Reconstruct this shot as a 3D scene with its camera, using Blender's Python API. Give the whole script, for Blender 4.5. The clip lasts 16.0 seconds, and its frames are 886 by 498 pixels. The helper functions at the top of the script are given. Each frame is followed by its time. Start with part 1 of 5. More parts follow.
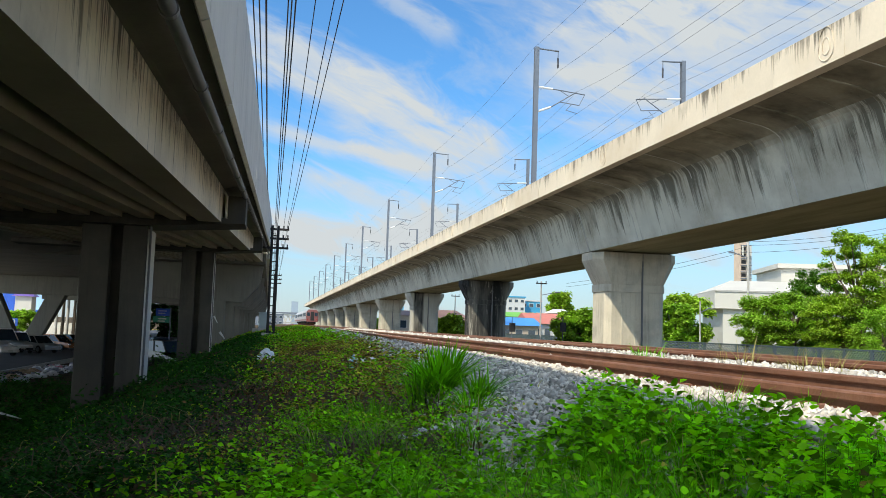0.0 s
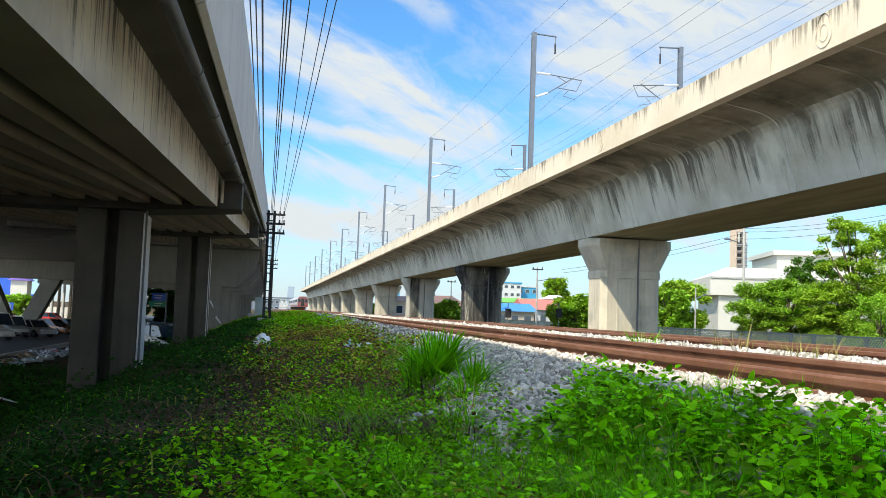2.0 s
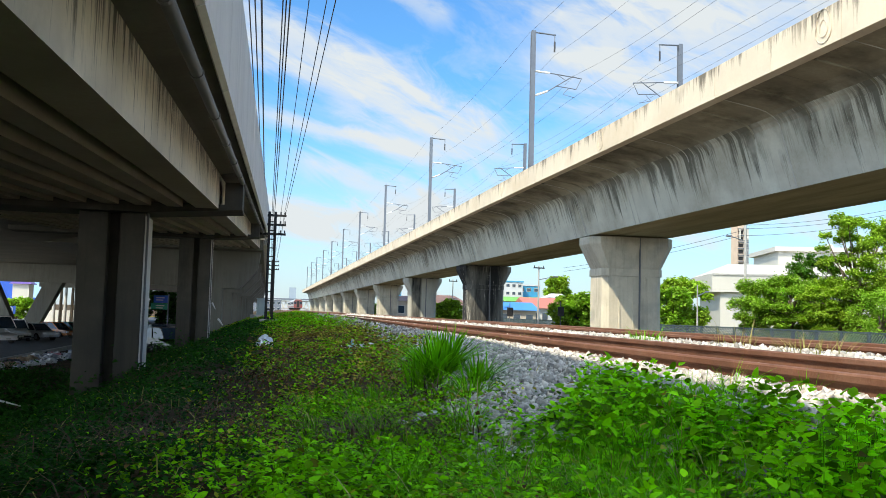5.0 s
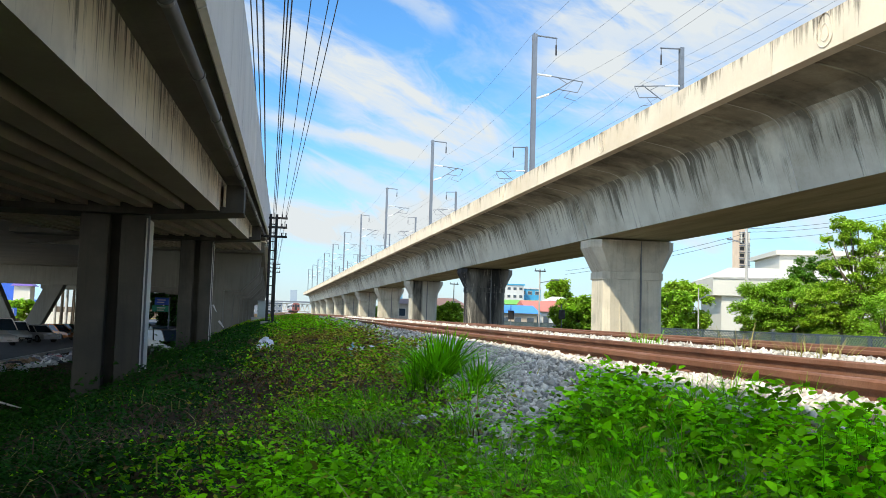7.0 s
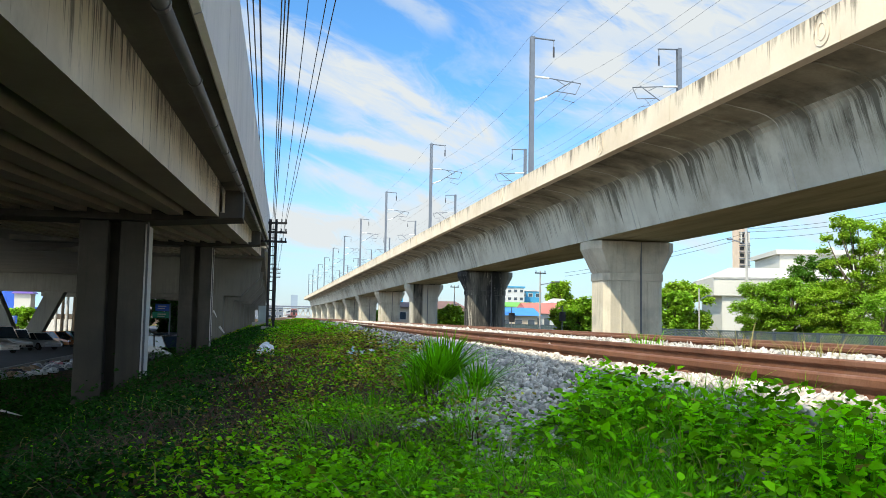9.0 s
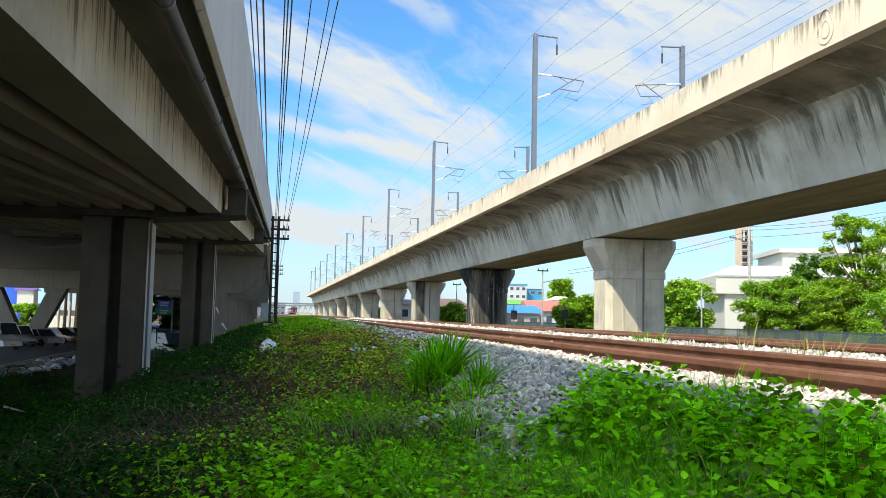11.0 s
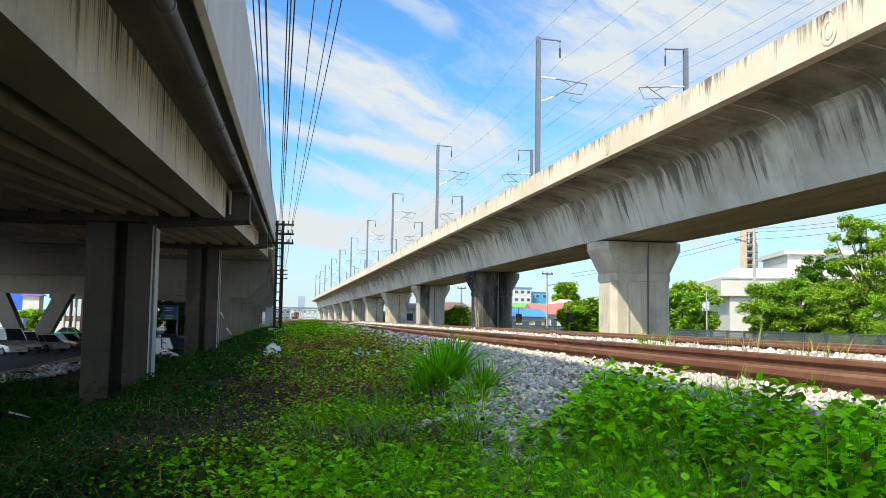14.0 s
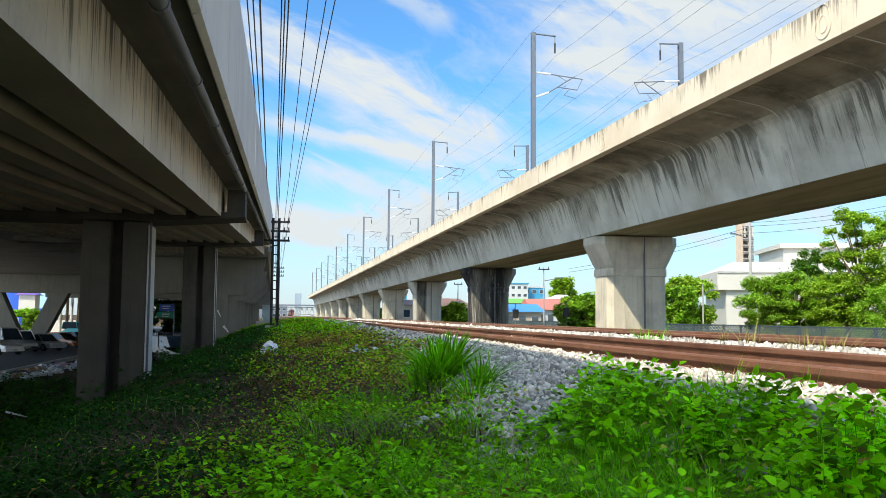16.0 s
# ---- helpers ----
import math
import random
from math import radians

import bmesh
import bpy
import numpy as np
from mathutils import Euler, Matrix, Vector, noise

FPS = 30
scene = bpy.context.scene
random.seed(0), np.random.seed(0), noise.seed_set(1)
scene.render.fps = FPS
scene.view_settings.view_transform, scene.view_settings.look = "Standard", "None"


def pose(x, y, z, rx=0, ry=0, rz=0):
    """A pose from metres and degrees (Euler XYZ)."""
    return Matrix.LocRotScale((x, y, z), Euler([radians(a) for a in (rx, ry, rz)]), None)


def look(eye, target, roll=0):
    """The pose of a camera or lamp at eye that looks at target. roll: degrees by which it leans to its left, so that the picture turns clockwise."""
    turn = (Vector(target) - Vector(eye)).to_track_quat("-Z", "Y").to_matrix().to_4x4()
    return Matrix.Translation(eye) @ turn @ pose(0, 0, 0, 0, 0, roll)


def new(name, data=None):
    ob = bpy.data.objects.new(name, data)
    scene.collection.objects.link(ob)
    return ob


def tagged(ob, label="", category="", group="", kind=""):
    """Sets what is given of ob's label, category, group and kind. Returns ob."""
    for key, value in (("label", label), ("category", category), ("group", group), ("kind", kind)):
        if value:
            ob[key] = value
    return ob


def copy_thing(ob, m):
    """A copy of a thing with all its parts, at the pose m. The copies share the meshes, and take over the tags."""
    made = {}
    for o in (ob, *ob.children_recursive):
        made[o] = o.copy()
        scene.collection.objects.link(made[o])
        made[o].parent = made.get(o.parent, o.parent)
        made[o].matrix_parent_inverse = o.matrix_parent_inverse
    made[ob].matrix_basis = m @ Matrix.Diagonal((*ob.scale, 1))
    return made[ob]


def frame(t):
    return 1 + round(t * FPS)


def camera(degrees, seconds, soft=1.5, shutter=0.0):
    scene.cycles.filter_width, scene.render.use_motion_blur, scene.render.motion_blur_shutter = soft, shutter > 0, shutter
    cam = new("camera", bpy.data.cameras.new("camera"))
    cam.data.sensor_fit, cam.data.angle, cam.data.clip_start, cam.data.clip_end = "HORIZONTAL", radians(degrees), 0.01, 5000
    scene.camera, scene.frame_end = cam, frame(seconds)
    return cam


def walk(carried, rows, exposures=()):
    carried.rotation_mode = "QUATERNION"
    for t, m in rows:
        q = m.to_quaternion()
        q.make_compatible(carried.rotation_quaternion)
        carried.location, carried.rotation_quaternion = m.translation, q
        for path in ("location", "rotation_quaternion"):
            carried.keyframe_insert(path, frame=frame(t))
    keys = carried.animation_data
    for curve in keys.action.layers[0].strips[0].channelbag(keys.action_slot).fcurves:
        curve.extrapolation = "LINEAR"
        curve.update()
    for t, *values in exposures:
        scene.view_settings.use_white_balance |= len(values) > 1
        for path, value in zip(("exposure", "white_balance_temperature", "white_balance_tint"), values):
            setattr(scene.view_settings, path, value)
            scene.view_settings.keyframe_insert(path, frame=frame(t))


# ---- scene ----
# t, yaw, pitch, lean (degrees), sway across, sway up (metres)
PATH = [
    (0, 10.942, 5.152, 1.900, 0.001, 0.001),
    (0.5, 10.863, 5.025, 1.736, 0.003, -0.001),
    (1, 10.887, 4.783, 1.940, -0.004, 0.004),
    (1.5, 11.051, 4.418, 2.103, -0.000, -0.000),
    (2, 11.215, 4.231, 2.078, 0.002, -0.001),
    (2.5, 11.316, 4.228, 2.252, 0.001, -0.002),
    (3, 11.352, 4.284, 2.307, -0.008, 0.002),
    (3.5, 11.279, 4.249, 2.084, -0.007, 0.002),
    (4, 11.235, 4.100, 1.661, -0.007, 0.001),
    (6.5, 11.111, 4.384, 1.492, 0.002, 0.001),
    (7, 11.059, 4.378, 1.671, -0.000, -0.000),
    (7.5, 11.105, 4.422, 1.550, 0.008, 0.001),
    (8, 11.092, 4.511, 1.336, 0.009, -0.000),
    (8.5, 11.080, 4.558, 1.151, 0.012, -0.002),
    (9, 11.047, 4.582, 1.044, 0.014, -0.001),
    (11.5, 10.875, 4.391, 1.217, 0.009, -0.000),
    (12, 10.771, 4.547, 1.040, 0.015, -0.000),
    (12.5, 10.554, 4.717, 0.845, 0.020, 0.000),
    (13, 10.383, 4.761, 0.803, 0.020, 0.000),
    (13.5, 10.412, 4.772, 0.854, 0.020, -0.000),
    (14, 10.599, 4.648, 0.913, 0.024, -0.004),
    (14.5, 10.671, 4.476, 0.936, 0.020, -0.002),
    (15, 10.755, 4.361, 0.982, 0.018, -0.003),
    (15.5, 10.849, 4.342, 0.765, 0.021, -0.001),
    (16, 10.838, 4.400, 0.475, 0.026, -0.000),
]
EYE = 0.9


def view(yaw, pitch, lean, dx, dz):
    a, b = radians(yaw), radians(pitch)
    eye = Vector((dx, 0.0, EYE + dz))
    way = Vector((math.sin(a) * math.cos(b), math.cos(a) * math.cos(b), math.sin(b)))
    return look(eye, eye + way * 10, lean)


cam = camera(53.33, 16.0, soft=0.8)
walk(cam, [(r[0], view(*r[1:])) for r in PATH], exposures=[(0, 0.6, 6600, 6), (0.6, 0.66, 6600, 6), (1.6, 0.85, 6600, 6), (16, 0.85, 6600, 6)])

# ---- light ----
SUN_TO = Vector((-0.70, -0.63, 1.0)).normalized()
world = bpy.data.worlds.new("sky")
scene.world = world
world.use_nodes = True
wn, wl = world.node_tree.nodes, world.node_tree.links
wn.clear()


def wnode(kind, **props):
    n = wn.new(kind)
    for key, value in props.items():
        if key in n.inputs:
            n.inputs[key].default_value = value
    return n


sky = wn.new("ShaderNodeTexSky")
sky.sky_type, sky.sun_disc = "NISHITA", False
sky.sun_elevation = math.asin(SUN_TO.z)
sky.sun_rotation = math.atan2(SUN_TO.x, SUN_TO.y)
sky.air_density, sky.dust_density, sky.ozone_density = 1.0, 0.6, 2.5
coords = wn.new("ShaderNodeTexCoord")
# streaky high cloud: two scales of noise on the sky's dome
mapping = wnode("ShaderNodeMapping", Rotation=(0.0, 0.42, 0.0), Scale=(0.62, 0.62, 0.2))
mapping.vector_type = "TEXTURE"
n1 = wnode("ShaderNodeTexNoise", Scale=1.6, Detail=7.0, Roughness=0.55, Distortion=0.5)
wisp = wnode("ShaderNodeTexNoise", Scale=7.0, Detail=8.0, Roughness=0.62, Distortion=0.9)
map2 = wnode("ShaderNodeMapping", Rotation=(0.0, 0.25, 0.2), Scale=(0.4, 0.4, 0.1))
map2.vector_type = "TEXTURE"
n2 = wnode("ShaderNodeTexNoise", Scale=2.2, Detail=6.0, Roughness=0.6, Distortion=0.7)
r1 = wn.new("ShaderNodeValToRGB")
r1.color_ramp.elements[0].position, r1.color_ramp.elements[1].position = 0.51, 0.8
r2 = wn.new("ShaderNodeValToRGB")
r2.color_ramp.elements[0].position, r2.color_ramp.elements[1].position = 0.5, 1.0
add = wnode("ShaderNodeMath")
add.operation, add.use_clamp = "ADD", True
sep = wn.new("ShaderNodeSeparateXYZ")
haze = wn.new("ShaderNodeValToRGB")
haze.color_ramp.elements[0].position, haze.color_ramp.elements[0].color = 0.0, (1, 1, 1, 1)
haze.color_ramp.elements[1].position, haze.color_ramp.elements[1].color = 0.19, (0, 0, 0, 1)
add2 = wnode("ShaderNodeMath")
add2.operation, add2.use_clamp = "ADD", True
hm = wnode("ShaderNodeMath")
hm.operation, hm.inputs[1].default_value = "MULTIPLY", 0.78
mix = wn.new("ShaderNodeMix")
mix.data_type = "RGBA"
# cloud grows brighter toward the sun, raised there as out-of-view fill light
sunward = wn.new("ShaderNodeVectorMath")
sunward.operation = "DOT_PRODUCT"
sunward.inputs[1].default_value = SUN_TO
power = wn.new("ShaderNodeMapRange")
power.inputs["From Min"].default_value, power.inputs["From Max"].default_value = 0.0, 1.0
power.inputs["To Min"].default_value, power.inputs["To Max"].default_value = 4.2, 35.0
cloud = wn.new("ShaderNodeMix")
cloud.data_type, cloud.blend_type = "RGBA", "MULTIPLY"
cloud.inputs["Factor"].default_value = 1.0
cloud.inputs["A"].default_value = (0.95, 1.0, 1.06, 1)
wl.new(coords.outputs["Generated"], sunward.inputs[0])
wl.new(sunward.outputs["Value"], power.inputs["Value"])
wl.new(power.outputs["Result"], cloud.inputs["B"])
wl.new(cloud.outputs["Result"], mix.inputs["B"])
tint = wn.new("ShaderNodeMix")
tint.data_type, tint.blend_type = "RGBA", "MULTIPLY"
tint.inputs["Factor"].default_value = 1.0
tint.inputs["B"].default_value = (0.51, 0.90, 1.2, 1)
bg = wnode("ShaderNodeBackground", Strength=0.11)
out = wn.new("ShaderNodeOutputWorld")
wl.new(coords.outputs["Generated"], mapping.inputs["Vector"])
wl.new(coords.outputs["Generated"], map2.inputs["Vector"])
wl.new(coords.outputs["Generated"], sep.inputs[0])
wl.new(mapping.outputs[0], n1.inputs["Vector"])
wl.new(map2.outputs[0], n2.inputs["Vector"])
wl.new(n1.outputs["Fac"], r1.inputs[0])
wl.new(n2.outputs["Fac"], r2.inputs[0])
wl.new(r1.outputs[0], add.inputs[0])
wl.new(r2.outputs[0], add.inputs[1])
wl.new(sep.outputs["Z"], haze.inputs[0])
wl.new(haze.outputs[0], hm.inputs[0])
wl.new(hm.outputs[0], add2.inputs[0])
wl.new(mapping.outputs[0], wisp.inputs["Vector"])


def heading(az, el):
    a, e = radians(az), radians(el)
    return Vector((math.sin(a) * math.cos(e), math.cos(a) * math.cos(e), math.sin(e)))


def wmath(op, a, b=None, clamp=False):
    n = wn.new("ShaderNodeMath")
    n.operation, n.use_clamp = op, clamp
    for i, v in enumerate((a, b)):
        if isinstance(v, (int, float)):
            n.inputs[i].default_value = v
        elif v is not None:
            wl.new(v, n.inputs[i])
    return n.outputs[0]


def along(vec, lo, hi, src=None):
    if src is None:
        d = wn.new("ShaderNodeVectorMath")
        d.operation = "DOT_PRODUCT"
        d.inputs[1].default_value = vec
        wl.new(coords.outputs["Generated"], d.inputs[0])
        src = d.outputs["Value"]
    r = wn.new("ShaderNodeMapRange")
    r.interpolation_type = "SMOOTHSTEP"
    r.inputs["From Min"].default_value, r.inputs["From Max"].default_value = lo, hi
    wl.new(src, r.inputs["Value"])
    return r.outputs["Result"], src


def streamer(a, b, width, strength):
    """One long bank of cirrus between two headings, torn at its edges."""
    p, q = heading(*a), heading(*b)
    across, mid = p.cross(q).normalized(), (p + q).normalized()
    side = across.cross(mid)
    half, w = math.sin(p.angle(q) / 2), math.sin(radians(width))
    _, v = along(across, 0, 1)
    tear = wmath("MULTIPLY", wmath("SUBTRACT", wisp.outputs["Fac"], 0.5), w * 3.2)
    v = wmath("ABSOLUTE", wmath("ADD", v, tear))
    f, _ = along(None, w * 1.5, 0.0, v)
    _, u = along(side, 0, 1)
    g, _ = along(None, half * 1.35, half * 0.6, wmath("ABSOLUTE", u))
    return wmath("MULTIPLY", wmath("MULTIPLY", f, g), wmath("MULTIPLY", wmath("ADD", wisp.outputs["Fac"], 0.25), strength))


banks = add.outputs[0]
for a_, b_, w_, k_ in (((-4, 18.4), (16, 10.2), 2.0, 1.0), ((-1, 12.3), (11, 10.0), 0.6, 0.8), ((1, 9.6), (12, 7.0), 0.8, 0.75), ((-2, 6.0), (17, 5.6), 1.4, 0.9), ((17, 17.5), (44, 19.5), 3.8, 1.15), ((6, 21.5), (11, 18.6), 0.9, 0.7), ((20, 9.5), (44, 11.5), 2.0, 0.5)):
    banks = wmath("ADD", banks, streamer(a_, b_, w_, k_), True)
wl.new(banks, add2.inputs[1])
wl.new(sky.outputs[0], tint.inputs["A"])
wl.new(tint.outputs["Result"], mix.inputs["A"])
wl.new(add2.outputs[0], mix.inputs["Factor"])
wl.new(mix.outputs["Result"], bg.inputs["Color"])
wl.new(bg.outputs[0], out.inputs["Surface"])

sun = new("sun", bpy.data.lights.new("sun", "SUN"))
sun.data.energy, sun.data.angle, sun.data.color = 3.4, radians(0.53), (1.0, 0.91, 0.77)
sun.matrix_world = look(SUN_TO * 50, (0, 0, 0))


# ---- materials ----
def material(name, color, rough=0.8, metal=0.0, vary=0.25, scale=3.0, fine=40.0, bump=0.15, streak=0.0, streak_size=1.1, streak_x=1.0, streak_z=None, streak_x_zone=None, grow=None, edge=(0.47, 0.64), sides_only=False, gloss=None, streak_color=(0.03, 0.03, 0.025),
             stretch=(1, 1, 1), island=0.0, per_object=0.0, second=None, second_at=(0.5, 0.7), leaf=0.0, depth=0.01):
    """Two scales of noise on the colour, run-down streaks, per-piece variation, fine relief."""
    m = bpy.data.materials.new(name)
    m.use_nodes = True
    nt = m.node_tree
    n, l = nt.nodes, nt.links
    b = n["Principled BSDF"]
    b.inputs["Roughness"].default_value, b.inputs["Metallic"].default_value = rough, metal
    if leaf or rough > 0.93:
        b.inputs["Specular IOR Level"].default_value = 0.2
    if gloss is not None:
        b.inputs["Specular IOR Level"].default_value = gloss
    geo = n.new("ShaderNodeNewGeometry")
    mp = n.new("ShaderNodeMapping")
    mp.inputs["Scale"].default_value = stretch
    l.new(geo.outputs["Position"], mp.inputs["Vector"])

    def noise_fac(sc, detail=5.0, src=mp.outputs[0], rough_=0.6):
        t = n.new("ShaderNodeTexNoise")
        t.inputs["Scale"].default_value, t.inputs["Detail"].default_value, t.inputs["Roughness"].default_value = sc, detail, rough_
        l.new(src, t.inputs["Vector"])
        return t.outputs["Fac"]

    def ramp(src, lo, hi):
        r = n.new("ShaderNodeMapRange")
        r.inputs["From Min"].default_value, r.inputs["From Max"].default_value = lo, hi
        l.new(src, r.inputs["Value"])
        return r.outputs["Result"]

    def blend(fac, a, c, mode="MIX"):
        x = n.new("ShaderNodeMix")
        x.data_type, x.blend_type = "RGBA", mode
        for key, v in (("Factor", fac), ("A", a), ("B", c)):
            if isinstance(v, (float, int)):
                x.inputs[key].default_value = v
            elif isinstance(v, tuple):
                x.inputs[key].default_value = (*v, 1) if len(v) == 3 else v
            else:
                l.new(v, x.inputs[key])
        return x.outputs["Result"]

    dark = tuple(c * (1 - vary) for c in color)
    light = tuple(min(1, c * (1 + vary)) for c in color)
    big, small = noise_fac(scale), noise_fac(fine, 3.0)
    col = blend(ramp(big, 0.3, 0.7), dark, light)
    if second:
        col = blend(ramp(noise_fac(scale * 0.6, 6.0), *second_at), col, second)
    col = blend(ramp(small, 0.25, 0.75), blend(0.5, col, dark), col)
    if streak:
        ms = n.new("ShaderNodeMapping")
        ms.inputs["Scale"].default_value = (streak_size * streak_x, streak_size, 0.09 * streak_size ** 0.5)
        l.new(geo.outputs["Position"], ms.inputs["Vector"])
        run = noise_fac(1.6, 8.0, ms.outputs[0], 0.75)
        if grow:
            slope, z0, z1, b0, b1 = grow
            dv = n.new("ShaderNodeVectorMath")
            dv.operation = "DOT_PRODUCT"
            dv.inputs[1].default_value = (0, -slope, 1)
            l.new(geo.outputs["Position"], dv.inputs[0])
            gr = n.new("ShaderNodeMapRange")
            for key, v in (("From Min", z0), ("From Max", z1), ("To Min", b0), ("To Max", b1)):
                gr.inputs[key].default_value = v
            l.new(dv.outputs["Value"], gr.inputs["Value"])
            ad = n.new("ShaderNodeMath")
            l.new(run, ad.inputs[0])
            l.new(gr.outputs["Result"], ad.inputs[1])
            run = ad.outputs[0]
        s1 = ramp(run, *edge)
        patch = ramp(noise_fac(0.55, 4.0), *((0.26, 0.54) if grow else (0.33, 0.55)))
        mm = n.new("ShaderNodeMath")
        mm.operation = "MULTIPLY"
        l.new(s1, mm.inputs[0])
        l.new(patch, mm.inputs[1])
        m2 = n.new("ShaderNodeMath")
        m2.operation = "MULTIPLY"
        l.new(mm.outputs[0], m2.inputs[0])
        m2.inputs[1].default_value = streak
        fac = m2.outputs[0]
        if sides_only:
            sn = n.new("ShaderNodeSeparateXYZ")
            l.new(geo.outputs["Normal"], sn.inputs[0])
            ab = n.new("ShaderNodeMath")
            ab.operation = "ABSOLUTE"
            l.new(sn.outputs["Z"], ab.inputs[0])
            m4 = n.new("ShaderNodeMath")
            m4.operation = "MULTIPLY"
            l.new(fac, m4.inputs[0])
            l.new(ramp(ab.outputs[0], 0.7, 0.3), m4.inputs[1])
            fac = m4.outputs[0]
        if streak_x_zone:
            sx = n.new("ShaderNodeSeparateXYZ")
            l.new(geo.outputs["Position"], sx.inputs[0])
            x0, x1 = streak_x_zone
            for lo, hi in ((x0 - 0.08, x0 + 0.1), (x1 + 0.15, x1 - 0.1)):
                m5 = n.new("ShaderNodeMath")
                m5.operation = "MULTIPLY"
                l.new(fac, m5.inputs[0])
                l.new(ramp(sx.outputs["X"], lo, hi), m5.inputs[1])
                fac = m5.outputs[0]
        if streak_z:
            sz = n.new("ShaderNodeSeparateXYZ")
            l.new(geo.outputs["Position"], sz.inputs[0])
            m3 = n.new("ShaderNodeMath")
            m3.operation = "MULTIPLY"
            l.new(fac, m3.inputs[0])
            l.new(ramp(sz.outputs["Z"], *streak_z), m3.inputs[1])
            fac = m3.outputs[0]
        col = blend(fac, col, streak_color)
    if island:
        a = n.new("ShaderNodeMapRange")
        a.inputs["To Min"].default_value, a.inputs["To Max"].default_value = 1 - island, 1 + island
        l.new(geo.outputs["Random Per Island"], a.inputs["Value"])
        col = blend(1.0, col, a.outputs["Result"], "MULTIPLY")
    if per_object:
        oi = n.new("ShaderNodeObjectInfo")
        a = n.new("ShaderNodeMapRange")
        a.inputs["To Min"].default_value, a.inputs["To Max"].default_value = 1 - per_object, 1 + per_object
        l.new(oi.outputs["Random"], a.inputs["Value"])
        col = blend(1.0, col, a.outputs["Result"], "MULTIPLY")
    l.new(col, b.inputs["Base Color"])
    if bump:
        bp = n.new("ShaderNodeBump")
        bp.inputs["Strength"].default_value, bp.inputs["Distance"].default_value = bump, depth
        l.new(small, bp.inputs["Height"])
        l.new(bp.outputs[0], b.inputs["Normal"])
    if leaf:
        tr = n.new("ShaderNodeBsdfTranslucent")
        l.new(blend(1.0, col, (1.3, 1.5, 0.5), "MULTIPLY"), tr.inputs["Color"])
        ms_ = n.new("ShaderNodeMixShader")
        ms_.inputs[0].default_value = leaf
        l.new(b.outputs[0], ms_.inputs[1])
        l.new(tr.outputs[0], ms_.inputs[2])
        l.new(ms_.outputs[0], n["Material Output"].inputs["Surface"])
    return m


def glow(name, color, strength):
    m = bpy.data.materials.new(name)
    m.use_nodes = True
    b = m.node_tree.nodes["Principled BSDF"]
    b.inputs["Base Color"].default_value = (*color, 1)
    b.inputs["Emission Color"].default_value, b.inputs["Emission Strength"].default_value = (*color, 1), strength
    return m


CONCRETE = material("weathered_concrete", (0.58, 0.56, 0.46), 0.88, vary=0.12, scale=0.5, fine=14, bump=0.25, streak=0.85, streak_size=1.7, streak_x=0.06, grow=(0, 5.3, 7.1, -0.10, 0.09), edge=(0.47, 0.58), streak_color=(0.075, 0.068, 0.047), second=(0.34, 0.30, 0.22), second_at=(0.48, 0.66), per_object=0.06)
# Wing underside: mould patches over a base darkened to paint its shade
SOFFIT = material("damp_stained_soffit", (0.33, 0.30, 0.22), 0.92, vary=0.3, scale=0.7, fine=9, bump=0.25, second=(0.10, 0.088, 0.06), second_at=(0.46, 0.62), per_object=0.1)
SEAM = material("pale_joint_mortar", (0.52, 0.50, 0.44), 0.9, vary=0.15, scale=2, fine=20)
CREAM = material("pale_parapet_concrete", (0.63, 0.53, 0.39), 0.85, vary=0.1, scale=0.6, fine=12, bump=0.2, streak=0.95, streak_size=1.6, streak_x=0.1, grow=(0, 7.6, 8.54, -0.16, 0.05), edge=(0.5, 0.6), streak_color=(0.12, 0.10, 0.07), second=(0.55, 0.44, 0.30), second_at=(0.52, 0.7), per_object=0.06)
PIER = material("pier_concrete", (0.54, 0.48, 0.36), 0.9, vary=0.14, scale=0.9, fine=16, bump=0.3, streak=0.4, streak_size=1.8, streak_color=(0.07, 0.065, 0.05), second=(0.30, 0.28, 0.23), second_at=(0.5, 0.7), per_object=0.05)
PIER_DARK = material("soot_streaked_concrete", (0.40, 0.37, 0.30), 0.9, vary=0.2, scale=0.8, fine=16, bump=0.25, streak=1.0, streak_size=2.6, grow=(0, 0, 5, 0.05, 0.11), edge=(0.46, 0.52), streak_color=(0.012, 0.012, 0.011), second=(0.03, 0.03, 0.027), second_at=(0.46, 0.54), stretch=(1.0, 1.0, 0.12))
PIER_HALF = material("half_sooty_concrete", (0.45, 0.42, 0.34), 0.9, vary=0.16, scale=0.9, fine=16, bump=0.3, streak=1.0, streak_size=1.2, grow=(0, 0, 5, 0.3, 0.35), edge=(0.45, 0.6), streak_x_zone=(16.3, 17.4), streak_color=(0.014, 0.014, 0.013), second=(0.30, 0.28, 0.23), second_at=(0.5, 0.7), stretch=(1.0, 1.0, 0.2))
RAMPC = material("ramp_concrete", (0.76, 0.67, 0.52), 0.88, streak_size=6.5, streak_x=0.05, sides_only=True, vary=0.16, scale=0.7, fine=18, bump=0.25, streak=0.9, grow=(0.05027, 1.95, 2.65, -0.10, 0.045), edge=(0.5, 0.57), streak_color=(0.045, 0.038, 0.026), second=(0.46, 0.40, 0.30), second_at=(0.5, 0.7))
# Ramp slab: shade under the deck painted in as a dark base
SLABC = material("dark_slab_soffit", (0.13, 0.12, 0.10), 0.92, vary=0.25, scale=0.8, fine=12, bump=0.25)
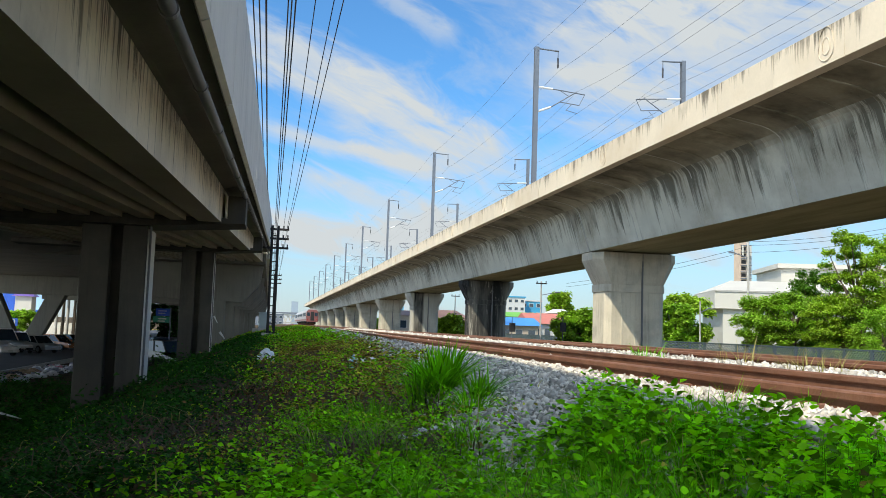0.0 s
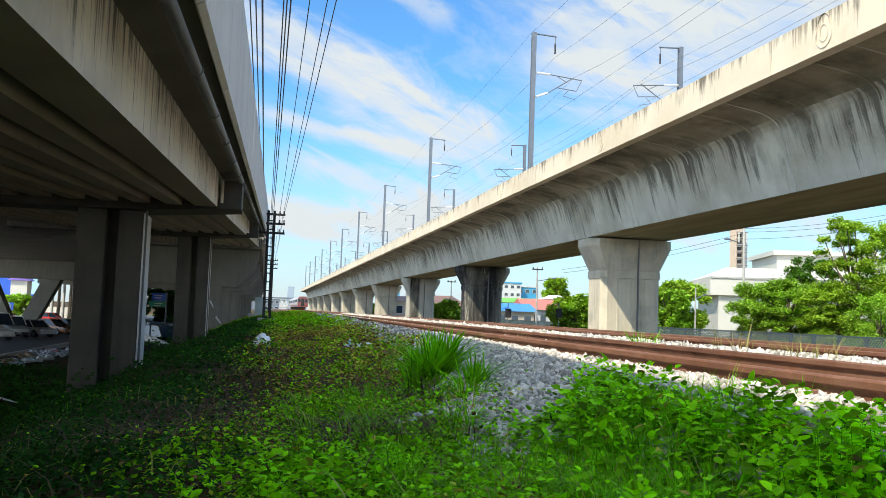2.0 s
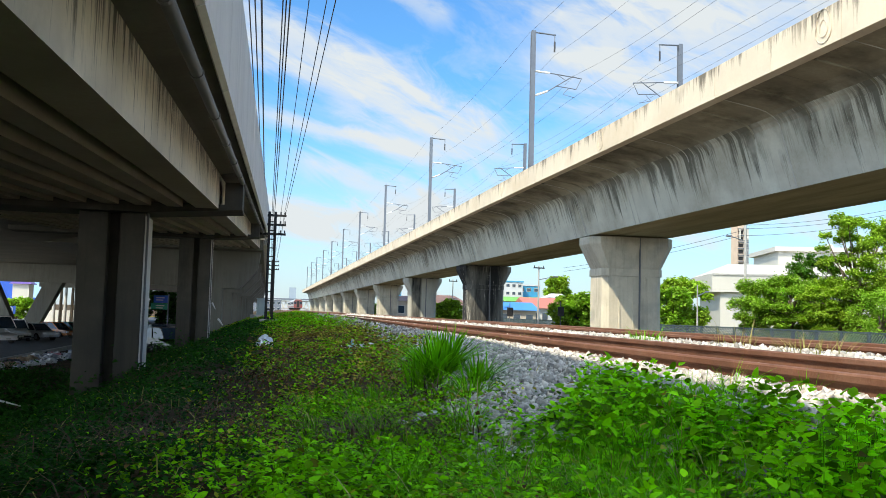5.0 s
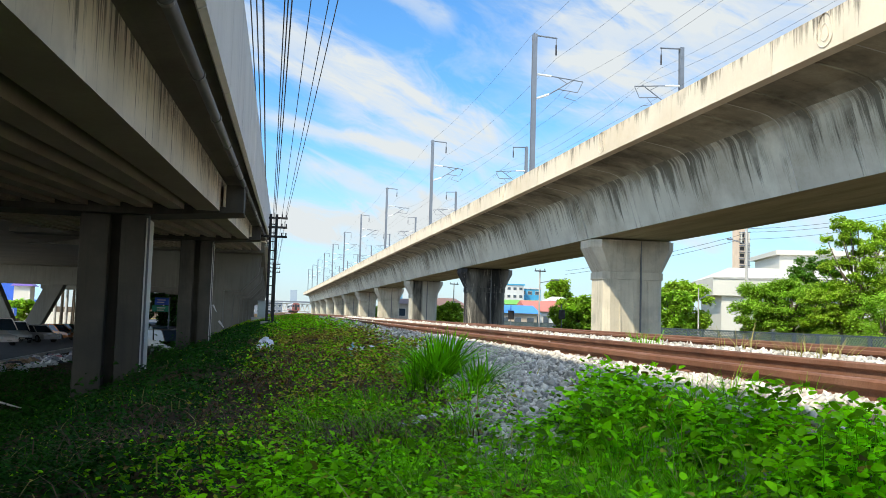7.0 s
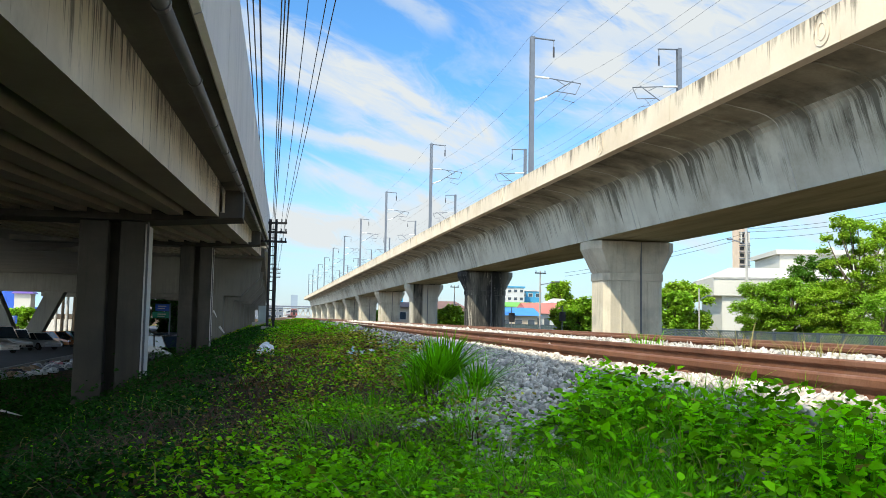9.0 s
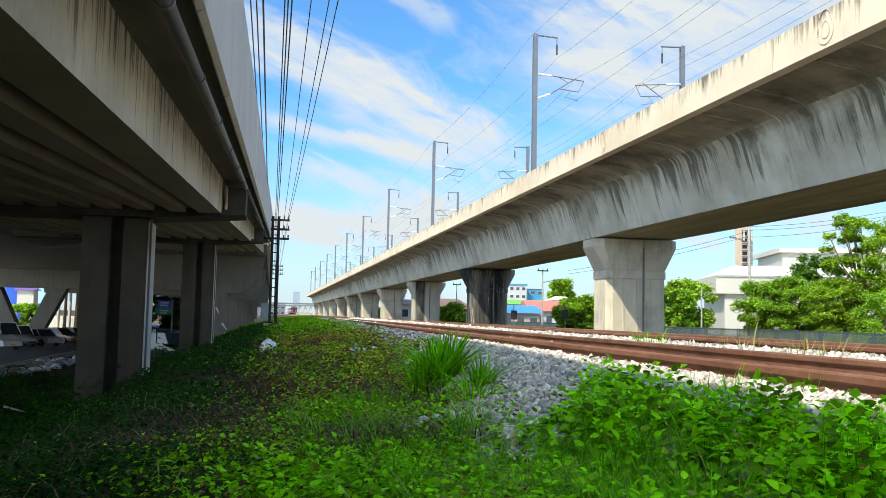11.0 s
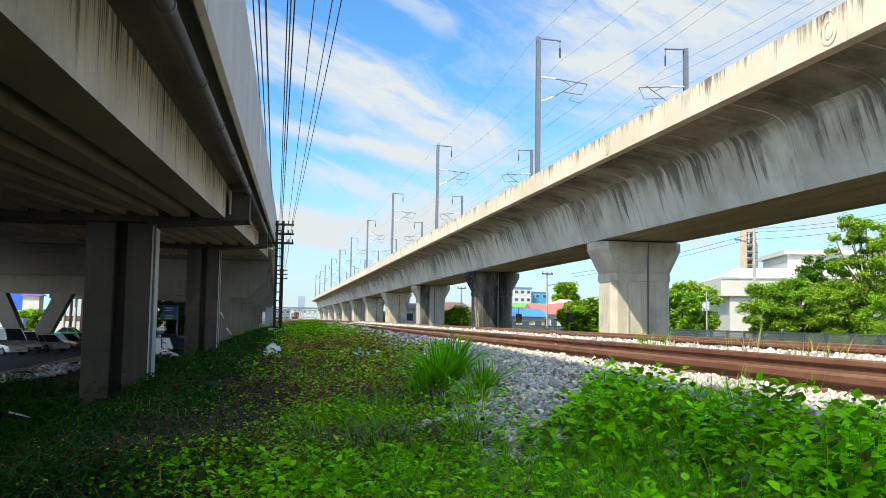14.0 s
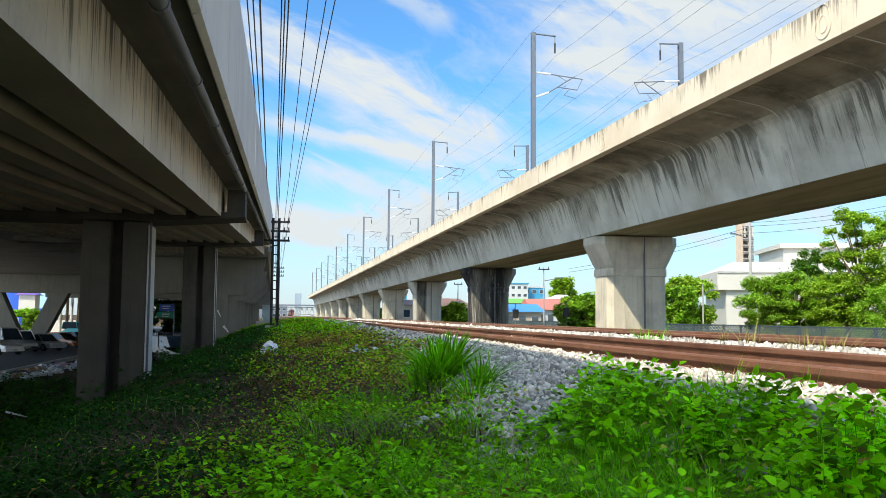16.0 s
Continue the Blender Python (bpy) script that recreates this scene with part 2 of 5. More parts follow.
# Underside colour raised to stand in for bounce light; greenish, streaked lengthwise
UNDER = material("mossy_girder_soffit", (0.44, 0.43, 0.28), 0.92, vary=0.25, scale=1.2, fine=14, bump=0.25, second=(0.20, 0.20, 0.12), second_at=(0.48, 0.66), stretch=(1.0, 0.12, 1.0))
# Brown concrete darkened to paint shade on inner girders and undersides
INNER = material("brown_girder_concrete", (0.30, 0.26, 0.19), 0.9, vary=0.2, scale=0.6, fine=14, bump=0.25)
FASCIA = material("grey_fascia_panels", (0.72, 0.70, 0.64), 0.8, vary=0.08, scale=0.8, fine=20, bump=0.12, streak=0.25, streak_color=(0.16, 0.16, 0.15))
PIPE = material("dull_grey_pipe", (0.12, 0.12, 0.12), 0.5, vary=0.2, scale=2, fine=30, bump=0.05)
STEEL = material("galvanised_steel", (0.15, 0.17, 0.20), 0.55, 0.15, vary=0.1, scale=3, fine=30, bump=0.05)
CABLE = material("dark_cable", (0.03, 0.03, 0.035), 0.6, vary=0.1, bump=0)
INSUL = material("white_insulator", (0.75, 0.75, 0.74), 0.3, vary=0.05, bump=0)
POLE = material("dark_pole_steel", (0.018, 0.016, 0.015), 0.75, vary=0.3, scale=4, fine=40)
RUST = material("rusty_rail_steel", (0.20, 0.085, 0.045), 0.75, 0.15, vary=0.3, scale=4, fine=70, bump=0.3, second=(0.27, 0.14, 0.09), second_at=(0.45, 0.7))
# Darker grey than PIER, with faint streaks on upright faces
EXPR = material("grimy_grey_concrete", (0.20, 0.19, 0.155), 0.9, vary=0.14, scale=0.5, fine=14, bump=0.25, streak=0.3, streak_size=1.6, sides_only=True)
# Ramp piers: shade painted in as near-black base; streaks and blotches are stains
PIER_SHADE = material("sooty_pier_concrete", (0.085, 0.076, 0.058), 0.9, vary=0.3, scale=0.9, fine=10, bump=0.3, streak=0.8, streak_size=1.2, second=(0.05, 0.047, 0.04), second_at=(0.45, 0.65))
SLEEPER = material("concrete_sleeper", (0.36, 0.32, 0.27), 0.9, vary=0.2, scale=4, fine=60)
STONE = material("ballast_stone", (0.55, 0.505, 0.43), 0.9, vary=0.25, scale=6, fine=60, bump=0.3, island=0.5)
BED = material("ballast_bed", (0.34, 0.31, 0.28), 0.95, vary=0.35, scale=9, fine=60, bump=0.8, depth=0.04)
SOIL = material("weedy_soil", (0.062, 0.042, 0.017), 0.95, vary=0.5, scale=1.4, fine=30, bump=0.8, second=(0.13, 0.074, 0.028), second_at=(0.48, 0.62), depth=0.05)
LEAF = material("broad_weed_leaf", (0.22, 0.52, 0.006), 0.5, vary=0.3, scale=1.5, fine=60, bump=0.1, island=0.8, leaf=0.38, gloss=0.05)
LEAF_DRY = material("small_dry_leaf", (0.40, 0.41, 0.03), 0.55, vary=0.4, scale=1.2, fine=50, bump=0.1, island=0.7, leaf=0.25, gloss=0.05, second=(0.36, 0.23, 0.07), second_at=(0.46, 0.58))
DEAD = material("withered_leaf", (0.22, 0.125, 0.05), 0.8, vary=0.4, scale=2, fine=50, bump=0.1, island=0.6, leaf=0.1, gloss=0.05)
# Weed green darkened to paint in the shade under the decks
SHADED_LEAF = material("dark_bank_leaf", (0.024, 0.092, 0.010), 0.6, vary=0.35, scale=1.2, fine=50, bump=0, island=0.6, leaf=0.25, gloss=0.08)
BLADE = material("grass_blade", (0.16, 0.43, 0.010), 0.55, vary=0.3, scale=1.5, fine=60, bump=0, island=0.5, leaf=0.4, gloss=0.04)
STRAW = material("dry_grass", (0.40, 0.34, 0.14), 0.7, vary=0.3, scale=2, bump=0, island=0.3, leaf=0.3)
CROWN = material("tree_foliage", (0.29, 0.43, 0.04), 0.55, vary=0.35, scale=0.6, fine=8, bump=0, island=0.45, leaf=0.35)
CROWN_DK = material("dark_tree_foliage", (0.09, 0.21, 0.02), 0.55, vary=0.35, scale=0.6, fine=8, bump=0, island=0.45, leaf=0.3)
BARK = material("bark", (0.16, 0.12, 0.08), 0.9, vary=0.3, scale=4, fine=30, bump=0.5)
ASPHALT = material("asphalt", (0.055, 0.055, 0.058), 0.85, vary=0.2, scale=0.8, fine=60)
KERB = material("kerb_concrete", (0.42, 0.40, 0.36), 0.9, vary=0.2, scale=2, fine=30)
FENCE = material("grey_green_fence", (0.07, 0.105, 0.115), 0.6, 0.1, vary=0.15, scale=2)
WHITE = material("white_cladding", (0.52, 0.49, 0.42), 0.6, vary=0.04, scale=0.4, fine=6, bump=0.05)
GLASS = material("window_glass", (0.03, 0.05, 0.07), 0.08, vary=0.2, bump=0)
FIELD = material("far_ground", (0.13, 0.14, 0.07), 0.95, vary=0.3, scale=0.15, fine=2, bump=0.1)


def paint(name, color, rough=0.45, vary=0.08):
    return material(name, color, rough, vary=vary, scale=2.0, fine=25, bump=0.03)


# ---- mesh helpers ----
def part(name, bm, mat, parent=None, label="", smooth=False):
    me = bpy.data.meshes.new(name)
    bm.to_mesh(me)
    bm.free()
    for mm in (mat if isinstance(mat, (list, tuple)) else [mat]):
        me.materials.append(mm)
    if smooth:
        for p in me.polygons:
            p.use_smooth = True
    ob = new(name, me)
    if parent is not None:
        ob.parent = parent
    if label:
        tagged(ob, label)
    return ob


def again(ob, parent, m=None):
    """Another object on the same mesh under the same or another parent."""
    o = new(ob.name.split(".")[0], ob.data)
    o.parent = parent
    o.matrix_basis = m if m is not None else ob.matrix_basis.copy()
    return o


def base(name, x=0, y=0, z=0, rz=0):
    e = new(name)
    e.empty_display_size = 0.2
    e.matrix_basis = pose(x, y, z, 0, 0, rz)
    return e


def box(bm, x0, x1, y0, y1, z0, z1, bevel=0.0, m=None):
    r = bmesh.ops.create_cube(bm, size=1.0)
    vs = r["verts"]
    for v in vs:
        v.co = Vector((x0 + (v.co.x + 0.5) * (x1 - x0), y0 + (v.co.y + 0.5) * (y1 - y0), z0 + (v.co.z + 0.5) * (z1 - z0)))
    if bevel:
        es = {e for v in vs for e in v.link_edges}
        r = bmesh.ops.bevel(bm, geom=list(es), offset=bevel, segments=2, affect="EDGES", profile=0.6)
        vs = list({v for f in r["faces"] for v in f.verts} | {v for v in vs if v.is_valid})
    if m is not None:
        bmesh.ops.transform(bm, matrix=m, verts=[v for v in vs if v.is_valid])
    return bm


def boxed(*a, **k):
    return box(bmesh.new(), *a, **k)


def rod(bm, a, b, r, r2=None, seg=8, caps=True):
    a, b = Vector(a), Vector(b)
    d = b - a
    q = bmesh.ops.create_cone(bm, cap_ends=caps, segments=seg, radius1=r, radius2=r if r2 is None else r2, depth=d.length)
    m = Matrix.Translation((a + b) / 2) @ d.to_track_quat("Z", "Y").to_matrix().to_4x4()
    bmesh.ops.transform(bm, matrix=m, verts=q["verts"])
    return bm


def sweep(profile, path, closed=True, caps=True):
    """A profile of (x, z) pairs carried along a path of (x, y, z) points that runs mainly along y."""
    bm = bmesh.new()
    rings = [[bm.verts.new((px + x, y, pz + z)) for x, z in profile] for px, y, pz in path]
    n = len(profile)
    for a, b in zip(rings, rings[1:]):
        for i in range(n if closed else n - 1):
            j = (i + 1) % n
            bm.faces.new((a[i], a[j], b[j], b[i]))
    if closed and caps:
        bm.faces.new(list(reversed(rings[0])))
        bm.faces.new(rings[-1])
    bmesh.ops.recalc_face_normals(bm, faces=bm.faces)
    return bm


def loft(sections):
    """Solid through horizontal sections: each a list of (x, y) with its z."""
    bm = bmesh.new()
    rings = [[bm.verts.new((x, y, z)) for x, y in pts] for pts, z in sections]
    n = len(rings[0])
    for a, b in zip(rings, rings[1:]):
        for i in range(n):
            j = (i + 1) % n
            bm.faces.new((a[i], a[j], b[j], b[i]))
    bm.faces.new(list(reversed(rings[0])))
    bm.faces.new(rings[-1])
    bmesh.ops.recalc_face_normals(bm, faces=bm.faces)
    return bm


def from_arrays(name, verts, faces, mats, index=None, smooth=False):
    """A mesh from numpy arrays: verts (n, 3), faces (m, 3 or 4)."""
    me = bpy.data.meshes.new(name)
    k = faces.shape[1]
    me.vertices.add(len(verts))
    me.vertices.foreach_set("co", np.asarray(verts, np.float32).ravel())
    me.loops.add(faces.size)
    me.loops.foreach_set("vertex_index", faces.astype(np.int32).ravel())
    me.polygons.add(len(faces))
    me.polygons.foreach_set("loop_start", np.arange(0, faces.size, k, dtype=np.int32))
    me.polygons.foreach_set("loop_total", np.full(len(faces), k, np.int32))
    for mm in mats:
        me.materials.append(mm)
    if index is not None:
        me.polygons.foreach_set("material_index", np.asarray(index, np.int32))
    if smooth:
        me.polygons.foreach_set("use_smooth", np.ones(len(faces), bool))
    me.update(calc_edges=True)
    me.validate()
    return me


rng = np.random.default_rng(7)

# ---- ground ----
GX = [-400, -60, -15, -6.2, -3.8, -2.5, -1.2, 0.4, 1.2, 1.75, 2.0, 3.4, 3.8, 4.3, 4.9, 5.2, 6.5, 7.2, 9.0, 12.0, 30.0, 60.0, 900]
GZ = [-2.6, -2.6, -2.5, -2.3, -1.05, -0.5, -0.02, 0.22, 0.34, 0.5, 0.545, 0.55, 0.6, 0.635, 0.6, 0.55, 0.54, 0.48, 0.2, -0.05, -0.35, -0.5, -0.5]


def bend(y):
    """How far the tracks lean aside along their way."""
    y = np.asarray(y, float)
    return 0.0225 * np.where(y < 120, y, 120 + 50 * (1 - np.exp(-(y - 120) / 50.0)))


def gz(x, y):
    x, y = np.asarray(x, float), np.asarray(y, float)
    xs = np.where(x > 0, x - bend(y) * np.clip(x / 2.0, 0, 1), x)
    z = np.interp(xs, GX, GZ)
    lump = 0.05 * np.sin(1.7 * x + 0.6 * y) + 0.05 * np.sin(0.9 * x - 1.3 * y + 1) + 0.03 * np.sin(3.1 * x + 2.3 * y)
    return z + lump * np.clip((1.6 - xs) / 0.6, 0, 1) * np.clip((xs + 6.5) / 1.5, 0, 1)


def build_ground():
    xs = np.unique(np.concatenate([np.linspace(-900, -60, 8), np.linspace(-60, -8, 14), np.linspace(-8, 14, 111), np.linspace(14, 60, 24), np.linspace(60, 1500, 12)]))
    ys = np.unique(np.concatenate([np.linspace(-60, 0, 16), np.linspace(0, 60, 200), np.linspace(60, 200, 71), np.linspace(200, 3000, 30)]))
    X, Y = np.meshgrid(xs, ys)
    Z = gz(X, Y)
    nx, ny = len(xs), len(ys)
    i = np.arange(nx * ny).reshape(ny, nx)
    F = np.stack([i[:-1, :-1], i[:-1, 1:], i[1:, 1:], i[1:, :-1]], -1).reshape(-1, 4)
    cx = ((X[:-1, :-1] + X[1:, 1:]) / 2).ravel()
    cy = ((Y[:-1, :-1] + Y[1:, 1:]) / 2).ravel()
    rel = cx - bend(cy)
    idx = np.where((rel > np.interp(cy, (5, 14), (1.25, 1.75))) & (rel < 8.4), 1, 0)
    idx = np.where(cx > 34, 2, idx)
    ob = new("ground", from_arrays("ground", np.stack([X, Y, Z], -1).reshape(-1, 3), F, [SOIL, BED, FIELD], idx, True))
    tagged(ob, "weedy embankment soil with a ballast bed beside it", "ground", kind="structure")


build_ground()

# ---- elevated railway ----
SPAN, PIER_Y = 30.0, 42.0


def pier_thing(mat=PIER, label="pale flared octagonal concrete viaduct pier"):
    root = base("viaduct_pier")
    hw, t, c = 1.55, 1.05, 0.28

    def octa(w, d, ch):
        return [(-w + ch, -d), (w - ch, -d), (w, -d + ch), (w, d - ch), (w - ch, d), (-w + ch, d), (-w, d - ch), (-w, -d + ch)]
    part("shaft", loft([(octa(hw, t, c), -1.3), (octa(hw, t, c), 2.98)]), mat, root)
    part("collar", loft([(octa(hw + 0.05, t + 0.05, c), 2.99), (octa(hw + 0.05, t + 0.05, c), 3.36)]), mat, root)
    part("flared_cap", loft([(octa(hw, t, c), 3.37), (octa(hw + 0.08, t + 0.02, c), 3.5), (octa(2.2, t + 0.1, c + 0.15), 4.55), (octa(2.2, t + 0.1, c + 0.15), 4.93)]), mat, root)
    for s in (-0.72, 0.0, 0.72):
        rib = boxed(s - 0.05, s + 0.05, -t - 0.035, -t + 0.02, -1.2, 2.9, bevel=0.012)
        part("rib", rib, mat, root)
    for s in (-0.95, 0.95):
        part("bearing", boxed(s - 0.35, s + 0.35, -0.4, 0.4, 4.93, 5.02, bevel=0.01), POLE, root)
    # Added pipe stands in for a dark groove down the face
    part("drain_pipe", rod(bmesh.new(), (0.3, -t - 0.06, -1.2), (0.3, -t - 0.06, 4.9), 0.05), PIPE, root)
    tagged(root, label, "pier", "viaduct piers")
    return root


PX = 17.7
pier = pier_thing()
pier.matrix_basis = pose(PX, PIER_Y, 0)
dark_pier = pier_thing(PIER_DARK, "flared concrete viaduct pier streaked black with soot")
dark_pier.matrix_basis = pose(PX, PIER_Y + SPAN, 0)
for kk in (-2, -1, 3, 4, 5, 6, 7, 8, 9, 10):
    copy_thing(pier, pose(PX, PIER_Y + SPAN * kk, 0))
half_pier = pier_thing(PIER_HALF, "flared concrete viaduct pier with one broad black soot run")
half_pier.matrix_basis = pose(PX, PIER_Y + SPAN * 2, 0)


def girder_span():
    root = base("viaduct_span")
    L = SPAN - 0.06
    hw = 2.05
    prof = [(-hw, 5.0), (hw, 5.0), (hw + 0.55, 6.75), (hw + 0.6, 6.9), (hw + 0.69, 7.04), (hw + 0.83, 7.16), (hw + 1.02, 7.26), (hw + 1.3, 7.35), (4.55, 7.55), (4.55, 7.75), (-4.55, 7.75), (-4.55, 7.55), (-hw - 1.3, 7.35), (-hw - 1.02, 7.26), (-hw - 0.83, 7.16), (-hw - 0.69, 7.04), (-hw - 0.6, 6.9), (-hw - 0.55, 6.75)]
    web = [(-hw, 5.0), (-hw - 0.55, 6.75), (-hw - 0.6, 6.9), (-hw - 0.69, 7.04), (-hw - 0.83, 7.16), (-hw - 1.02, 7.26), (-hw - 1.3, 7.35), (-4.52, 7.55)]
    rnd = random.Random(4)
    for j in range(10):
        y0 = -L / 2 + j * L / 10
        if j == 0:
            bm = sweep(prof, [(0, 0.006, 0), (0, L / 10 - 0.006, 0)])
            # Downward faces get their own mixes: shaded wing, bounce-lit underside
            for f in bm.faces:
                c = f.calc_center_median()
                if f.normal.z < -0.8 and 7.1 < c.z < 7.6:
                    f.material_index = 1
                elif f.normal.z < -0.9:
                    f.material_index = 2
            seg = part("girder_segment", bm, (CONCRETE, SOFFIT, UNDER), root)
            seg.matrix_basis = pose(0, y0, 0)
        else:
            again(seg, root, pose(0, y0, 0))
        # mortar bead over the joint, from the wing down the web
        if j % 2 == 0:
            bead = bmesh.new()
            low = rnd.choice((0, 0, 1))
            for (xa, za), (xb, zb) in list(zip(web, web[1:]))[low:]:
                rod(bead, (xa - 0.004, y0, za), (xb - 0.004, y0, zb), 0.022, seg=6)
            part("joint_bead", bead, SEAM, root)
    # short ribs under the wing
    for j in range(10):
        y0 = -L / 2 + (j + 0.5) * L / 10
        rib = bmesh.new()
        for (xa, za), (xb, zb) in list(zip(web, web[1:]))[1:]:
            rod(rib, (xa + 0.03, y0, za), (xb + 0.03, y0, zb - 0.01), 0.05, seg=6)
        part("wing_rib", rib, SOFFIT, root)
    for s in (-1, 1):
        for j in range(10):
            y0 = -L / 2 + j * L / 10
            p = sweep([(s * 4.56, 7.5), (s * 4.8, 7.56), (s * 4.8, 8.5), (s * 4.74, 8.54), (s * 4.56, 8.54)], [(0, y0 + 0.008, 0), (0, y0 + L / 10 - 0.008, 0)])
            part("parapet_panel", p, CREAM, root)
    for y in (-8.3, 6.3):
        em = bmesh.new()
        for i in range(26):
            a0, a1 = i / 26 * math.tau, (i + 1) / 26 * math.tau

            def drop(a, r):
                k = r * (0.85 + 0.65 * max(0, math.sin(a)) ** 4)
                return (-4.815, y + 0.36 * k * math.cos(a), 7.96 + 0.36 * k * math.sin(a))
            rod(em, drop(a0, 1.0), drop(a1, 1.0), 0.012, seg=5)
        part("raised_emblem", em, CREAM, root)
        em = bmesh.new()
        for i in range(26):
            a0, a1 = i / 26 * math.tau, (i + 1) / 26 * math.tau
            rod(em, drop(a0, 0.5), drop(a1, 0.5), 0.009, seg=5)
        part("emblem_relief", em, CREAM, root)
    part("deck_joint", boxed(-4.5, 4.5, L / 2 - 0.0, L / 2 + 0.06, 7.5, 7.7), POLE, root)
    tagged(root, "streaked concrete box girder span with cream parapet panels", "viaduct span", "viaduct spans")
    return root


span = girder_span()
span.matrix_basis = pose(PX, PIER_Y + SPAN / 2, 0)
for kk in range(-3, 10):
    if kk != 0:
        copy_thing(span, pose(PX, PIER_Y + SPAN / 2 + SPAN * kk, 0))

MAST_L, MAST_R, MAST_Y, MAST_TOP = 13.39 - PX, 21.85 - PX, 44.55, EYE + 15.24


def mast_thing(side):
    """side 1: mast on the near edge, arms reach to +x; -1: on the far edge."""
    root = base("catenary_mast")
    z0 = 7.75
    b = bmesh.new()
    w = 0.115
    for s in (-1, 1):
        box(b, -w, w, s * w - 0.012, s * w + 0.012, z0, MAST_TOP)
    box(b, -0.012, 0.012, -w + 0.012, w - 0.012, z0, MAST_TOP)
    part("post", b, STEEL, root)
    part("foot_plate", boxed(-0.3, 0.3, -0.3, 0.3, z0, z0 + 0.05, bevel=0.01), STEEL, root)
    arm = rod(bmesh.new(), (0, 0, MAST_TOP - 0.06), (side * 1.25, 0, MAST_TOP - 0.12), 0.045)
    rod(arm, (side * 1.2, 0, MAST_TOP - 0.12), (side * 1.2, 0, MAST_TOP - 0.5), 0.025)
    part("top_bracket", arm, STEEL, root)
    part("feeder_insulator", rod(bmesh.new(), (side * 1.2, 0, MAST_TOP - 0.5), (side * 1.2, 0, MAST_TOP - 1.05), 0.05), CABLE, root)
    zt, zb = MAST_TOP - 2.17, MAST_TOP - 3.52
    c = bmesh.new()
    rod(c, (side * 0.95, 0, zt - 0.05), (side * 2.75, 0, zt - 0.22), 0.03)
    rod(c, (side * 0.85, 0, zb + 0.3), (side * 2.3, 0, zt - 0.1), 0.03)
    rod(c, (side * 1.35, 0, zt - 0.1), (side * 1.9, 0, zb + 0.95), 0.02)
    rod(c, (side * 1.35, 0, zb + 0.62), (side * 2.45, 0, zb + 0.52), 0.025)
    rod(c, (side * 2.75, 0, zt - 0.22), (side * 2.45, 0, zb + 0.52), 0.02)
    rod(c, (side * 2.0, 0, zb + 0.52), (side * 1.7, 0, zb + 0.2), 0.015)
    rod(c, (side * 1.7, 0, zb + 0.2), (side * 2.4, 0, zb + 0.05), 0.015)
    part("cantilever", c, STEEL, root)
    part("insulator", rod(bmesh.new(), (side * 0.1, 0, zt), (side * 0.95, 0, zt - 0.05), 0.06), INSUL, root, "white ribbed insulator")
    part("insulator", rod(bmesh.new(), (side * 0.1, 0, zb), (side * 0.85, 0, zb + 0.3), 0.06), INSUL, root, "white ribbed insulator")
    tagged(root, "grey galvanised steel catenary mast with cantilever arm", "catenary mast", "catenary masts")
    return root


ml, mr = mast_thing(1), mast_thing(-1)
ml.matrix_basis = pose(PX + MAST_L, MAST_Y, 0)
mr.matrix_basis = pose(PX + MAST_R, MAST_Y, 0)
for kk in range(-2, 10):
    if kk != 0:
        copy_thing(ml, pose(PX + MAST_L, MAST_Y + SPAN * kk, 0))
        copy_thing(mr, pose(PX + MAST_R, MAST_Y + SPAN * kk, 0))


def wire(name, pts, r, label, mat=CABLE, group="overhead wires", category="wire"):
    cu = bpy.data.curves.new(name, "CURVE")
    cu.dimensions, cu.bevel_depth, cu.bevel_resolution = "3D", r, 1
    sp = cu.splines.new("POLY")
    sp.points.add(len(pts) - 1)
    for p, q in zip(sp.points, pts):
        p.co = (*q, 1)
    cu.materials.append(mat)
    return tagged(new(name, cu), label, category, group)


for side, mx in ((1, PX + MAST_L), (-1, PX + MAST_R)):
    zt, zb = MAST_TOP - 2.27, MAST_TOP - 3.47
    for nm, dx, z, sag in (("messenger_wire", 2.3, zt, 0.75), ("contact_wire", 2.3, zb, 0.03), ("feeder_wire", 1.2, MAST_TOP - 1.25, 0.5), ("return_wire", -0.2, MAST_TOP - 0.1 if side > 0 else MAST_TOP - 4.6, 0.4)):
        pts = []
        for kk in range(-2, 9):
            for j in range(8):
                u = j / 8
                pts.append((mx + side * dx, MAST_Y + SPAN * (kk + u), z - 4 * sag * u * (1 - u)))
        wire(nm, pts, 0.0055, "thin dark overhead line strung between the masts")

# ---- tracks ----
RAIL_TOP = EYE - 0.197
TRACKS = (2.27, 5.25)          # near rail of each track at y = 0
GAUGE = 1.065
rail_prof = [(-0.063, 0), (0.063, 0), (0.063, 0.011), (0.012, 0.027), (0.009, 0.095), (0.033, 0.108), (0.035, 0.135), (0.028, 0.143), (-0.028, 0.143), (-0.035, 0.135), (-0.033, 0.108), (-0.009, 0.095), (-0.012, 0.027), (-0.063, 0.011)]


def track_path(x0, z):
    ys = np.concatenate([np.linspace(-15, 120, 28), np.linspace(130, 330, 21), [500, 800]])
    return [(x0 + float(bend(y)), float(y), z) for y in ys]


for x0 in TRACKS:
    for g in (0, GAUGE):
        r = part("rail", sweep(rail_prof, track_path(x0 + g, RAIL_TOP - 0.143)), RUST)
        tagged(r, "rust-brown steel rail on sleepers in ballast", "rail", "rails", kind="structure")

